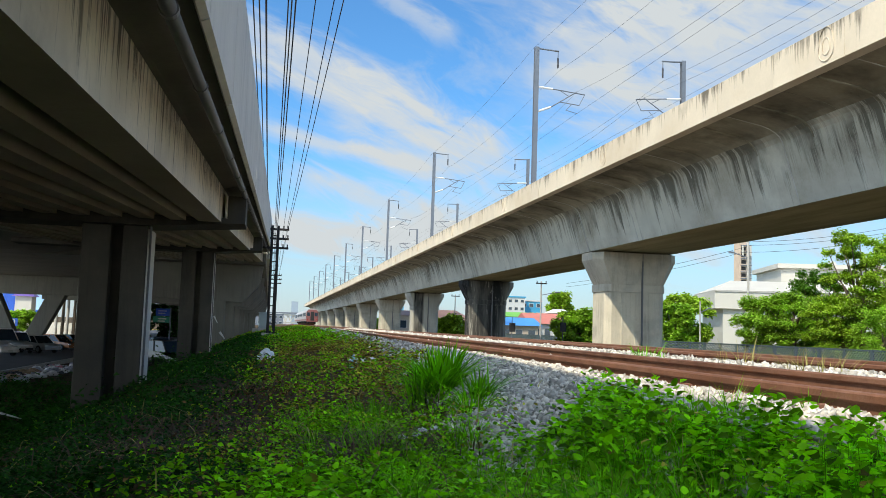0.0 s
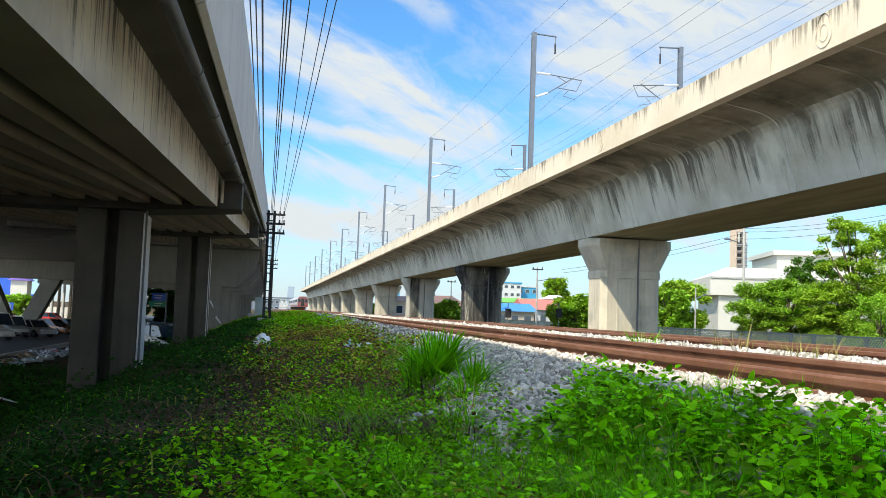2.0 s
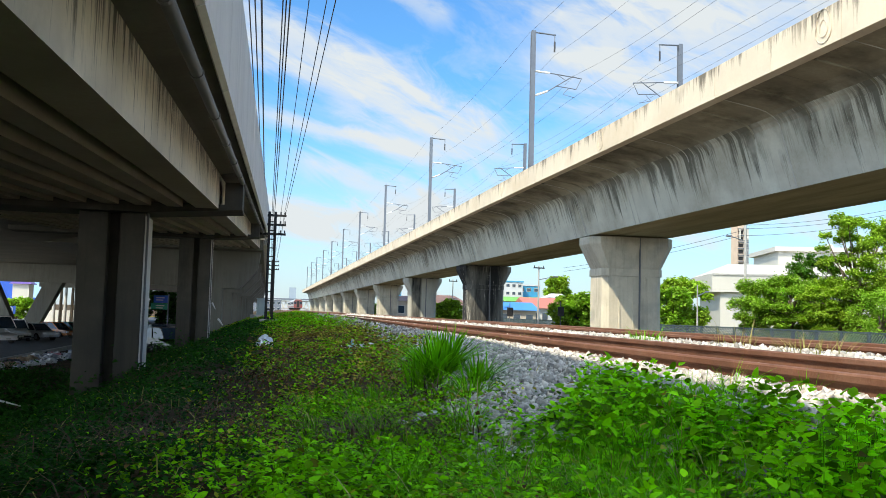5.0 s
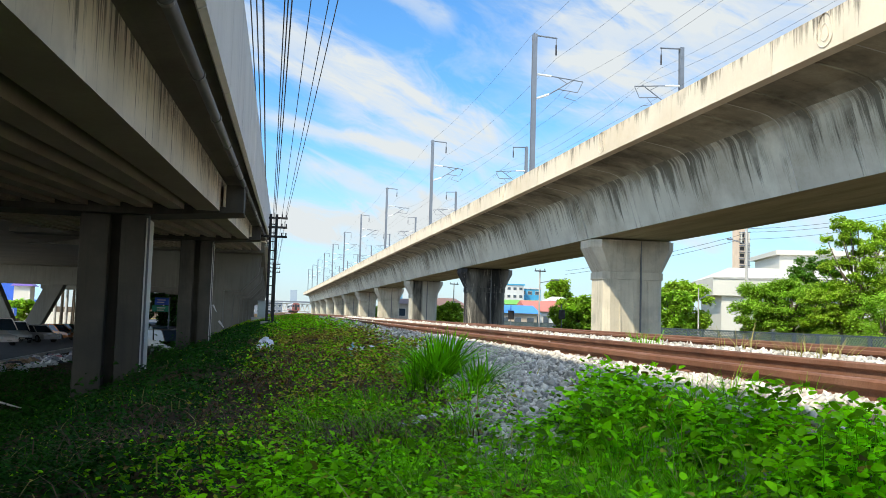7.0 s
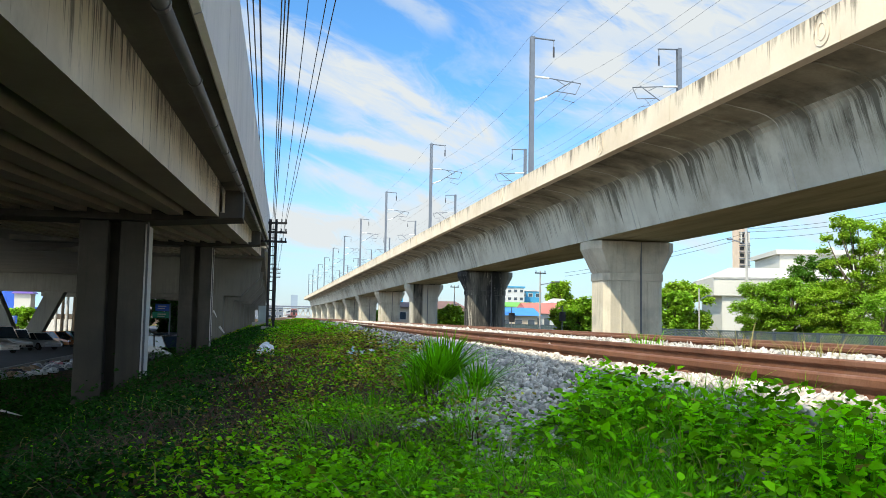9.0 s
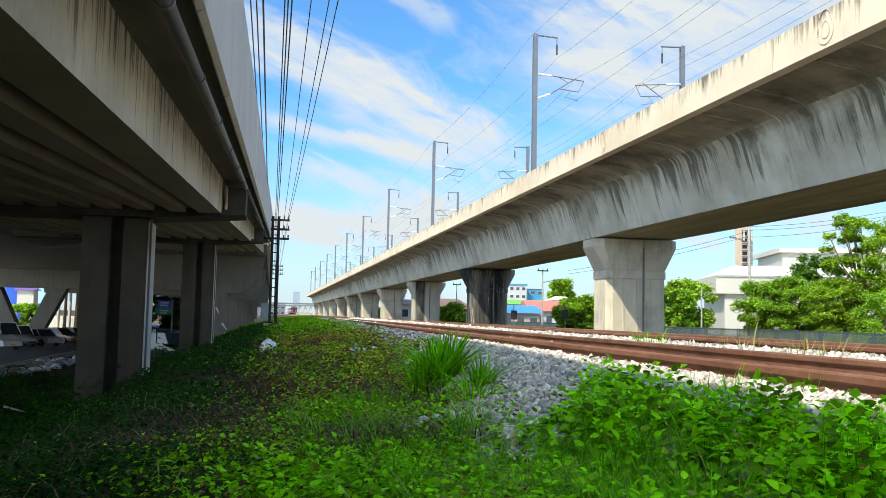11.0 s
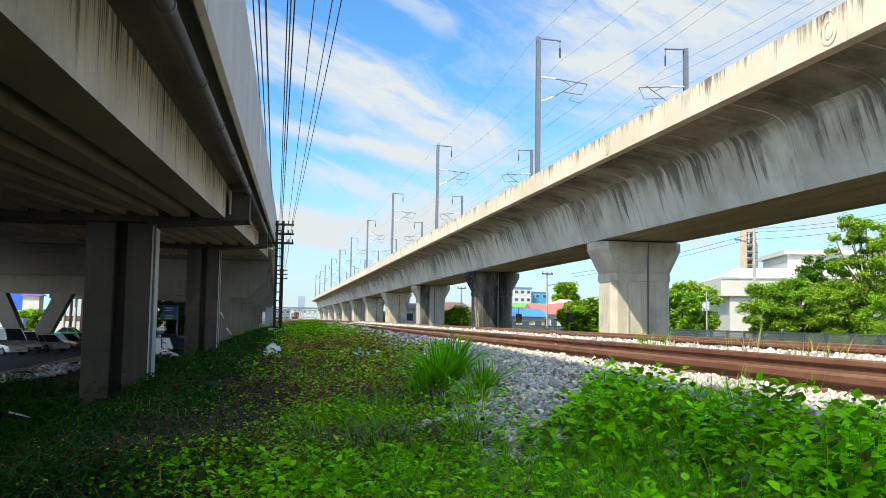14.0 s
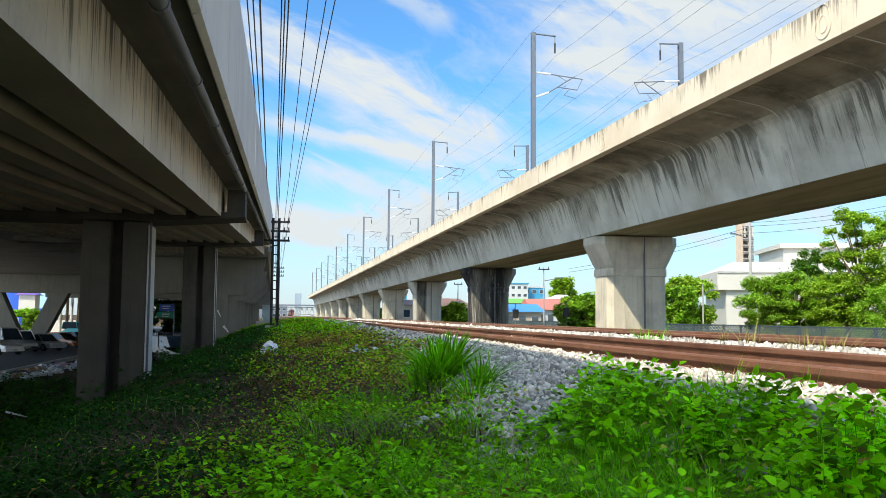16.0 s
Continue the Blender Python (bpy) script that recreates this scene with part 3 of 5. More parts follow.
sl = bmesh.new()
box(sl, -0.45, 1.5, -0.11, 0.11, -0.19, 0.0, bevel=0.02)
sleeper0 = part("sleeper", sl, SLEEPER)
cl = bmesh.new()
for i in range(14):
    a0, a1 = i / 14 * 4.6 - 0.7, (i + 1) / 14 * 4.6 - 0.7
    rod(cl, (-0.1 + 0.032 * math.cos(a0), -0.03, 0.035 + 0.032 * math.sin(a0)), (-0.1 + 0.032 * math.cos(a1), -0.03 + 0.004 * i / 14, 0.035 + 0.032 * math.sin(a1)), 0.011, seg=6)
rod(cl, (-0.12, 0.03, 0.0), (-0.03, 0.0, 0.03), 0.011, seg=6)
box(cl, -0.15, -0.05, -0.05, 0.05, -0.005, 0.012, bevel=0.004)
bmesh.ops.scale(cl, vec=(1.2, 1.2, 1.2), verts=cl.verts)
clip0 = part("rail_clip", cl, RUST, sleeper0, "rusty spring rail clip")
tagged(sleeper0, "worn concrete sleeper half buried in ballast", "sleeper", "sleepers")
first = True
for x0 in TRACKS:
    for i in range(-10, 120):
        y = i * 0.62 + 0.2
        m = pose(x0 + float(bend(y)), y, RAIL_TOP - 0.146)
        if first:
            sleeper0.matrix_basis, first = m, False
        else:
            copy_thing(sleeper0, m)


def scatter_solids(name, pts, sizes, mats, label, category, coarse=False):
    """Many small angular stones as one object."""
    n = len(pts)
    V = np.array([(x, y, z) for x in (-1, 1) for y in (-1, 1) for z in (-1, 1)]) * 0.75
    Fq = np.array([(0, 1, 3), (0, 3, 2), (4, 6, 7), (4, 7, 5), (0, 4, 5), (0, 5, 1), (2, 3, 7), (2, 7, 6), (0, 2, 6), (0, 6, 4), (1, 5, 7), (1, 7, 3)])
    if coarse:
        V = np.array([(1, 0, 0), (-1, 0, 0), (0, 1, 0), (0, -1, 0), (0, 0, 1), (0, 0, -1)]) * 1.15
        Fq = np.array([(0, 2, 4), (2, 1, 4), (1, 3, 4), (3, 0, 4), (2, 0, 5), (1, 2, 5), (3, 1, 5), (0, 3, 5)])
    k = len(V)
    jit = V[None] * (1 + rng.uniform(-0.5, 0.3, (n, k, 3)))
    jit *= rng.uniform(0.55, 1.25, (n, 1, 3))
    q = rng.normal(size=(n, 4))
    q /= np.linalg.norm(q, axis=1)[:, None]
    w, x, y, z = q.T
    R = np.stack([1 - 2 * (y * y + z * z), 2 * (x * y - z * w), 2 * (x * z + y * w), 2 * (x * y + z * w), 1 - 2 * (x * x + z * z), 2 * (y * z - x * w), 2 * (x * z - y * w), 2 * (y * z + x * w), 1 - 2 * (x * x + y * y)], 1).reshape(n, 3, 3)
    P = np.einsum("nij,nkj->nki", R, jit) * np.asarray(sizes)[:, None, None] + np.asarray(pts)[:, None, :]
    F = (Fq[None] + k * np.arange(n)[:, None, None]).reshape(-1, 3)
    ob = new(name, from_arrays(name, P.reshape(-1, 3), F, mats))
    return tagged(ob, label, category, kind="stuff")


def ballast():
    n = 105000
    y = 1.0 + 60 * rng.random(n) ** 1.9
    rel = rng.uniform(0.75, 7.9, n)
    lo = np.interp(y, (5, 14), (0.6, 1.45))
    keep = (rel > lo + 0.7) | (rng.random(n) < (rel - lo) / 0.7)
    keep &= ~((y < 3.2) & (rel < 1.6))
    keep &= ~((np.abs((y - 0.2 + 0.31) % 0.62 - 0.31) < 0.085) & (rel > 2.05) & (rel < 2.23))
    y, rel = y[keep], rel[keep]
    x = rel + bend(y)
    s = (0.010 + 0.022 * rng.random(len(y)) ** 1.6) * (1 + y / 32)
    z = gz(x, y) + s * 0.35 + rng.uniform(0, 0.02, len(y))
    shoulder = np.clip(1 - np.abs(rel - 2.05) / 0.35, 0, 1) * 0.05
    pts = np.stack([x, y, z + shoulder], 1)
    # finer stones on the near shoulder
    k = 32000
    yf = 3.0 + 10 * rng.random(k) ** 1.2
    rf = rng.uniform(0.6, 2.25, k)
    ok = rng.random(k) < np.clip((rf - np.interp(yf, (4, 6.5, 14), (0.75, 1.15, 1.6))) / 0.3, 0, 1)
    ok &= ~((np.abs((yf - 0.2 + 0.31) % 0.62 - 0.31) < 0.1) & (rf > 2.0) & (rf < 2.24))
    yf, rf = yf[ok], rf[ok]
    xf, sf = rf + bend(yf), 0.010 + 0.018 * rng.random(len(yf)) ** 1.5
    heap = np.clip(1 - np.abs(rf - 2.05) / 0.35, 0, 1) * 0.05
    scatter_solids("ballast", np.stack([xf, yf, gz(xf, yf) + heap + 0.012 + rng.uniform(0, 0.03, len(yf))], 1), sf, [STONE], "pale grey crushed stone ballast on the shoulder", "ballast")
    coarse_drop = (y < 11) & (rel < 2.1) & (rng.random(len(y)) < 0.85)
    pts, s, y = pts[~coarse_drop], s[~coarse_drop], y[~coarse_drop]
    for far, pick in ((False, y < 8), (True, y >= 8)):
        scatter_solids("ballast", pts[pick], s[pick], [STONE], "pale grey crushed stone ballast round the sleepers", "ballast", far)


ballast()


# ---- weeds ----
def leaves(name, pts, size, yaw, tilt, mats, label, category, width=0.6, idx=None, parent=None, kind="stuff", simple=False, kite=False):
    """Pointed folded leaves, two quads each side of a midrib, as one object."""
    n = len(pts)
    L = np.asarray(size)
    u = np.array([0.0, 0.28, 0.68, 1.0])
    wd = np.array([0.10, 0.48, 0.36, 0.03]) * width
    if simple:
        u, wd = np.array([0.0, 0.42, 1.0]), np.array([0.10, 0.5, 0.05]) * width
    k = len(u)
    V = []
    for i in range(k):
        V += [(u[i], -wd[i], 0.3 * wd[i] - 0.25 * u[i] ** 2), (u[i], 0, -0.25 * u[i] ** 2), (u[i], wd[i], 0.3 * wd[i] - 0.25 * u[i] ** 2)]
    V = np.array(V)
    Fq = []
    for i in range(k - 1):
        a = 3 * i
        Fq += [(a, a + 1, a + 4, a + 3), (a + 1, a + 2, a + 5, a + 4)]
    Fq = np.array(Fq)
    if kite:
        V = np.array([(0, 0, 0), (0.42, -0.5 * width, 0.15 * width), (1, 0, -0.2), (0.42, 0.5 * width, 0.15 * width)])
        Fq = np.array([(0, 2, 1), (0, 3, 2)])
    roll = np.random.default_rng(n).normal(0, 0.45, n)
    cr, sr = np.cos(roll)[:, None], np.sin(roll)[:, None]
    Vy = V[None, :, 1] * cr - V[None, :, 2] * sr
    Vz = V[None, :, 1] * sr + V[None, :, 2] * cr
    cy, sy, ct, st = np.cos(yaw), np.sin(yaw), np.cos(tilt), np.sin(tilt)
    X = V[None, :, 0] * ct[:, None] - Vz * st[:, None]
    Z = V[None, :, 0] * st[:, None] + Vz * ct[:, None]
    Y = Vy
    P = np.stack([X * cy[:, None] - Y * sy[:, None], X * sy[:, None] + Y * cy[:, None], Z], -1) * L[:, None, None] + np.asarray(pts)[:, None, :]
    F = (Fq[None] + len(V) * np.arange(n)[:, None, None]).reshape(-1, Fq.shape[1])
    me = from_arrays(name, P.reshape(-1, 3), F, mats, None if idx is None else np.repeat(idx, len(Fq)), True)
    ob = new(name, me)
    if parent is not None:
        ob.parent = parent
        return ob
    return tagged(ob, label, category, kind=kind)


def blades(name, pts, height, lean, yaw, mats, label, category, width=0.008, idx=None, kind="stuff"):
    n = len(pts)
    u = np.array([0, 0.4, 0.75, 1.0])
    wv = np.array([1.0, 0.9, 0.6, 0.05])
    X = lean[:, None] * u[None] ** 2 * height[:, None]
    Z = height[:, None] * u[None] * (1 - 0.25 * lean[:, None] * u[None])
    w = np.asarray(width) * np.ones(n)
    P = np.zeros((n, 8, 3))
    cy, sy = np.cos(yaw)[:, None], np.sin(yaw)[:, None]
    for s, o in ((-1, 0), (1, 1)):
        off = s * wv[None] * w[:, None]
        P[:, o::2, 0] = X * cy - off * sy
        P[:, o::2, 1] = X * sy + off * cy
        P[:, o::2, 2] = Z
    P += np.asarray(pts)[:, None, :]
    Fq = np.array([(0, 1, 3, 2), (2, 3, 5, 4), (4, 5, 7, 6)])
    F = (Fq[None] + 8 * np.arange(n)[:, None, None]).reshape(-1, 4)
    me = from_arrays(name, P.reshape(-1, 3), F, mats, None if idx is None else np.repeat(idx, 3), True)
    return tagged(new(name, me), label, category, kind=kind)


def drift(x, y, wave, seed):
    """Smooth uneven field, about -1 to 1."""
    r = np.random.default_rng(seed)
    total = 0
    for _ in range(7):
        a, f, p = r.uniform(0, math.tau), wave * r.uniform(0.6, 1.7), r.uniform(0, math.tau)
        total = total + np.sin(f * (np.cos(a) * x + np.sin(a) * y) + p)
    return total / 3.2


# worn places on the bank: x, y, reach across, reach along
WORN = ((-0.15, 9.3, 0.35, 0.9), (-0.35, 6.4, 0.55, 0.9), (-0.55, 5.0, 0.45, 0.6), (0.95, 6.5, 0.25, 0.5), (0.35, 11.5, 0.5, 1.5), (0.55, 4.3, 0.22, 0.3))


def worn(x, y):
    w = np.zeros_like(np.asarray(x, float))
    for cx, cy, rx, ry in WORN:
        w = np.maximum(w, np.exp(-((x - cx) / rx) ** 2 - ((y - cy) / ry) ** 2))
    return np.clip(w + 0.35 * drift(x, y, 3.0, 11) * (w > 0.1), 0, 1)


def herb_arrays(x, y, h, leaf, count, r):
    """Leaves set round upright stems: lower ones droop, upper ones rise."""
    k = np.repeat(np.arange(len(x)), count)
    j = np.concatenate([np.arange(c) for c in count])
    f = (j + 0.5) / np.repeat(count, count)
    m = len(k)
    a = r.uniform(0, math.tau, len(x))[k] + j * 2.4 + r.normal(0, 0.3, m)
    lean = r.normal(0, 0.25, (len(x), 2))[k] * (h[k] * f)[:, None]
    px = x[k] + lean[:, 0] + 0.012 * np.cos(a)
    py = y[k] + lean[:, 1] + 0.012 * np.sin(a)
    pz = gz(x, y)[k] + h[k] * (0.2 + 0.8 * f)
    size = leaf[k] * (1.15 - 0.5 * f) * r.uniform(0.7, 1.3, m)
    tilt = -0.3 + 1.0 * f + r.normal(0, 0.28, m)
    return np.stack([px, py, pz], 1), size, a, tilt


def weeds():
    r = np.random.default_rng(21)
    # low creeping cover over the whole bank
    n = 300000
    y = 1.8 * (62 / 1.8) ** r.random(n)
    x = r.uniform(-6.0, 2.4, n) + 0.02 * y
    rel = x - bend(y)
    hump = np.clip(0.45 + 0.45 * drift(x, y, 4.5, 1) + 0.25 * drift(x, y, 11.0, 2), 0, 1.3)
    bare = worn(x, y)
    edge = np.interp(y, (4, 5.2, 6.5, 14, 24), (1.2, 1.32, 1.42, 1.95, 2.2)) + 0.22 * drift(x, y, 2.5, 3)
    keep = r.random(n) < np.clip((edge - rel) / 0.4, 0.0, 1) * np.clip(0.25 + hump, 0.15, 1) * np.clip((x + 2.6) / 2.4, 0.7, 1) * (1 - 0.3 * bare)
    x, y, hump, bare = x[keep], y[keep], hump[keep], bare[keep]
    m = len(x)
    z = gz(x, y) + r.random(m) ** 1.3 * (0.025 + 0.15 * hump) * (1 - 0.6 * bare)
    size = r.uniform(0.011, 0.029, m) * (1 + y / 20) * np.interp(y, (6, 10), (1.0, 1.4))
    # 0 yellowish, 1 fresh, 2 darkened to paint shade, 3 withered
    green = np.interp(y, (3, 7, 11, 20, 30, 40), (0.75, 0.6, 0.3, 0.25, 0.7, 0.9)) + 0.25 * drift(x, y, 1.6, 5)
    u = r.random(m)
    kind = np.where(u < green, 1, np.where(r.random(m) < 0.3, 3, 0))
    kind = np.where(r.random(m) < bare * 0.8, 3, kind)
    # Darker leaves toward the ramp paint its shade onto the bank
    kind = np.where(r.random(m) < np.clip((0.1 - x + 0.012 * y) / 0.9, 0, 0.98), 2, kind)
    for near, pick in ((True, y < 9), (False, y >= 9)):
        c = pick.sum()
        leaves("ground_cover", np.stack([x, y, z], 1)[pick], size[pick], r.uniform(0, math.tau, c), r.uniform(-0.4, 0.9, c), [LEAF_DRY, LEAF, SHADED_LEAF, DEAD], "low creeping weeds, green and half withered, on the bank", "weeds", 0.75, kind[pick], simple=near, kite=not near)
    # the same cover farther along
    n = 16000
    y = r.uniform(58, 190, n)
    x = r.uniform(-5, 2.2, n) + bend(y)
    leaves("far_ground_cover", np.stack([x, y, gz(x, y) + r.uniform(0, 0.12, n)], 1), r.uniform(0.12, 0.3, n), r.uniform(0, math.tau, n), r.uniform(-0.2, 0.6, n), [BLADE, LEAF_DRY], "green weeds far along the bank", "weeds", 0.6, (r.random(n) < 0.4).astype(int), kite=True)
    # small herbs in clumps over the near bank
    n = 9000
    y = 2.6 + 11 * r.random(n) ** 1.3
    x = r.uniform(-2.2, 1.7, n) + 0.02 * y
    ok = (r.random(n) < np.clip(0.15 + 0.9 * drift(x, y, 2.6, 7), 0.04, 1) * (1 - worn(x, y)) * np.interp(y, (3, 7, 13), (1, 0.8, 0.35))) & (x - bend(y) < np.interp(y, (4, 5.2, 6.5, 14), (1.1, 1.2, 1.25, 1.7)))
    x, y = x[ok], y[ok]
    P, S, A, T = herb_arrays(x, y, r.uniform(0.05, 0.16, len(x)), r.uniform(0.02, 0.04, len(x)), r.integers(7, 13, len(x)), r)
    # Same painted shade for herbs nearer the ramp
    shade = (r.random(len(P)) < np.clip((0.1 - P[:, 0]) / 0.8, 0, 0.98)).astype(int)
    leaves("small_herbs", P, S, A, T, [LEAF, SHADED_LEAF], "small fresh green herbs in clumps on the bank", "weeds", 0.8, shade, simple=True)
    # lush broad-leaved plants close by, thickest toward the ballast
    n = 8200
    y = 2.0 + 4.2 * r.random(n) ** 1.15
    x = r.uniform(-0.9, 2.0, n)
    q = x / y
    reach = np.interp(q, (-0.3, 0.1, 0.25, 0.33, 0.38, 0.42, 0.5, 0.7), (3.0, 4.0, 4.3, 4.2, 4.5, 5.3, 4.4, 3.6)) + 0.35 * drift(x, y, 5.0, 8)
    dens = np.interp(q, (-0.25, -0.05, 0.1, 0.2, 0.3, 0.4), (0.04, 0.25, 0.5, 0.45, 0.5, 0.95))
    clump = np.clip(0.55 + 0.55 * drift(x, y, 6.0, 9), 0, 1.2)
    # open grassy place among them
    lawn = np.exp(-((x - 1.2 - 0.42 * (y - 2.9)) / 0.36) ** 2 - ((y - 2.8) / 0.8) ** 2)
    ok = (y < reach) & (x < 1.85) & (r.random(n) < dens * (0.25 + 0.85 * clump) * (1 - 0.93 * lawn))
    x, y, q, clump = x[ok], y[ok], q[ok], clump[ok]
    g = gz(x, y)
    h = np.minimum(r.uniform(0.09, 0.27, len(x)) * (0.55 + 0.6 * clump), np.maximum(0.07, 0.70 - g)) * np.where(q < 0.34, 0.6, 1.0)
    leaf = r.uniform(0.03, 0.068, len(x)) * np.where(q < 0.3, 0.8, 1.0) * np.interp(y, (2.0, 3.4), (0.7, 1.0))
    count = r.integers(7, 13, len(x))
    P, S, A, T = herb_arrays(x, y, h, leaf, count, r)
    leaves("broad_leaf_weeds", P, S, A, T, [LEAF, LEAF_DRY], "lush bright green broad-leaved weeds beside the ballast", "weeds", 0.82, (r.random(len(P)) < 0.02).astype(int))
    blades("weed_stems", np.stack([x, y, g - 0.01], 1), h * 0.98, r.uniform(0.0, 0.25, len(x)), r.uniform(0, math.tau, len(x)), [BLADE], "thin green stems of the broad-leaved weeds", "weeds", 0.0022)
    # thin grass
    n = 15000
    y = 2.4 + 45 * r.random(n) ** 1.7
    x = r.uniform(-4.0, 1.9, n) + 0.02 * y
    keep = r.random(n) < np.where(x < -1.0, 0.06, 0.15) * np.clip((1.7 - (x - bend(y))) / 0.4, 0, 1) * np.clip(0.4 + drift(x, y, 2.0, 13), 0, 1.3)
    x, y = x[keep], y[keep]
    m = len(x)
    blades("grass", np.stack([x, y, gz(x, y)], 1), r.uniform(0.06, 0.18, m), r.uniform(0.3, 1.6, m), r.uniform(0, math.tau, m), [BLADE, STRAW], "thin grass growing through the weeds", "grass", 0.003 + 0.0003 * y, (r.random(m) < 0.15).astype(int))
    # grass in arching clumps close by
    P, H, Ln, A = [], [], [], []
    spots = [(1.2 + 0.42 * (yy - 2.9) + r.normal(0, 0.24), yy) for yy in r.uniform(2.1, 3.6, 190)]
    spots += [(xx, yy) for xx, yy in zip(r.uniform(0.2, 1.0, 26), r.uniform(4.6, 7.0, 26))] + [(xx, yy) for xx, yy in zip(r.uniform(0.4, 1.2, 40), r.uniform(2.4, 4.6, 40))]
    for cx, cy in spots:
        c = int(r.integers(18, 46))
        a = r.uniform(0, math.tau, c)
        d = 0.05 * np.sqrt(r.random(c))
        bx, by = cx + d * np.cos(a), cy + d * np.sin(a)
        P.append(np.stack([bx, by, gz(bx, by) - 0.01], 1))
        H.append(r.uniform(0.09, 0.25) * r.uniform(0.6, 1.2, c))
        Ln.append(r.uniform(0.2, 1.8, c))
        A.append(a + r.normal(0, 0.4, c))
    P = np.concatenate(P)
    blades("fine_grass", P, np.concatenate(H), np.concatenate(Ln), np.concatenate(A), [BLADE, STRAW], "fine bright green grass in arching clumps", "grass", 0.0026, (r.random(len(P)) < 0.07).astype(int))
    # shrubs at the foot of the bank, under the ramp
    P, S = [], []
    for _ in range(420):
        yy = rng.uniform(13, 46)
        xx = rng.uniform(-12.5, -2.6)
        g, h, w = float(gz(xx, yy)), rng.uniform(0.25, 0.75), rng.uniform(0.2, 0.5)
        k = int(rng.integers(30, 70))
        d = rng.normal(size=(k, 3)) * np.array([w, w, h * 0.4])
        d[:, 2] = np.abs(d[:, 2])
        P.append(np.array([xx, yy, g]) + d)
        S.append(rng.uniform(0.07, 0.15, k))
    P, S = np.concatenate(P), np.concatenate(S)
    # Shrub colour carries the ramp's shade as well
    leaves("bank_shrubs", P, S, rng.uniform(0, math.tau, len(P)), rng.uniform(-0.5, 0.9, len(P)), [SHADED_LEAF], "green shrubs at the foot of the bank, shade painted in", "shrubs", 0.7, kite=True)


weeds()


def tuft(x, y, h, n, spread, label, mats=(BLADE,), w=0.006):
    a = rng.uniform(0, math.tau, n)
    d = spread * np.sqrt(rng.random(n))
    px, py = x + d * np.cos(a), y + d * np.sin(a)
    o = blades("grass_tuft", np.stack([px, py, gz(px, py) - 0.01], 1), h * rng.uniform(0.5, 1.1, n), rng.uniform(0.1, 1.0, n) ** 1.3 * 1.5, a + rng.normal(size=n) * 0.5, list(mats), label, "grass tuft", w, kind="stuff")
    return o


# ---- ramp on the other side ----
SC = 0.6
RY = 30 * SC
UX, UZ = 0.00797, 0.05027


def ramp_at(x, z, y):
    """A point of the ramp's section, given at the first pier, carried to y."""
    return (SC * x + UX * (y - RY), y, EYE + SC * z + UZ * (y - RY))


def ramp_sweep(profile, y0, y1):
    base_p = [(SC * x, EYE + SC * z) for x, z in profile]
    return sweep(base_p, [(UX * (y - RY), y, UZ * (y - RY)) for y in (y0, y1)])


RAMP_JOINTS = [-30, -18, 0, 18, 36, 63]


def ramp_spans():
    for y0, y1 in zip(RAMP_JOINTS, RAMP_JOINTS[1:]):
        a, b = y0 + 0.03, y1 - 0.03
        root = base("ramp_span")
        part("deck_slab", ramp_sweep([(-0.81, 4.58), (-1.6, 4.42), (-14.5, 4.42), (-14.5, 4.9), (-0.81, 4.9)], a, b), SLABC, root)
        for i in range(12):
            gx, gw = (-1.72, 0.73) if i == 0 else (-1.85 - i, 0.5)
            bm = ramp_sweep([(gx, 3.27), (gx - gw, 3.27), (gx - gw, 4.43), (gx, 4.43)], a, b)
            # Faces that look down take the darker, shade-painted concrete
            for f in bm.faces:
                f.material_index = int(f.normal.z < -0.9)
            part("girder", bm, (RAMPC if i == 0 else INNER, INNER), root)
        n = max(1, int(round((y1 - y0) / 3.0)))
        for j in range(n):
            p0, p1 = a + (b - a) * j / n + 0.014, a + (b - a) * (j + 1) / n - 0.014
            part("fascia_panel", ramp_sweep([(-0.667, 4.40), (-0.76, 4.36), (-0.80, 4.42), (-0.80, 6.95), (-0.78, 7.0), (-0.72, 7.0), (-0.667, 6.95)], p0, p1), FASCIA, root)
        pipe = rod(bmesh.new(), ramp_at(-0.98, 4.18, a), ramp_at(-0.98, 4.18, b), 0.052, seg=14)
        pp = part("drain_pipe", pipe, PIPE, root, "dull grey drain pipe under the deck edge", smooth=True)
        for y in np.arange(a + 1.0, b, 2.2):
            x_, y_, z_ = ramp_at(-0.98, 4.18, float(y))
            hb = rod(bmesh.new(), (x_, y_ - 0.03, z_), (x_, y_ + 0.03, z_), 0.062, seg=14)
            rod(hb, (x_ - 0.05, y_, z_ + 0.05), (x_ - 0.05, y_, z_ + 0.24), 0.012, seg=5)
            part("pipe_clamp", hb, PIPE, root)
        tagged(root, "stained concrete ramp span with girders and grey fascia panels", "ramp span", "ramp spans")


ramp_spans()


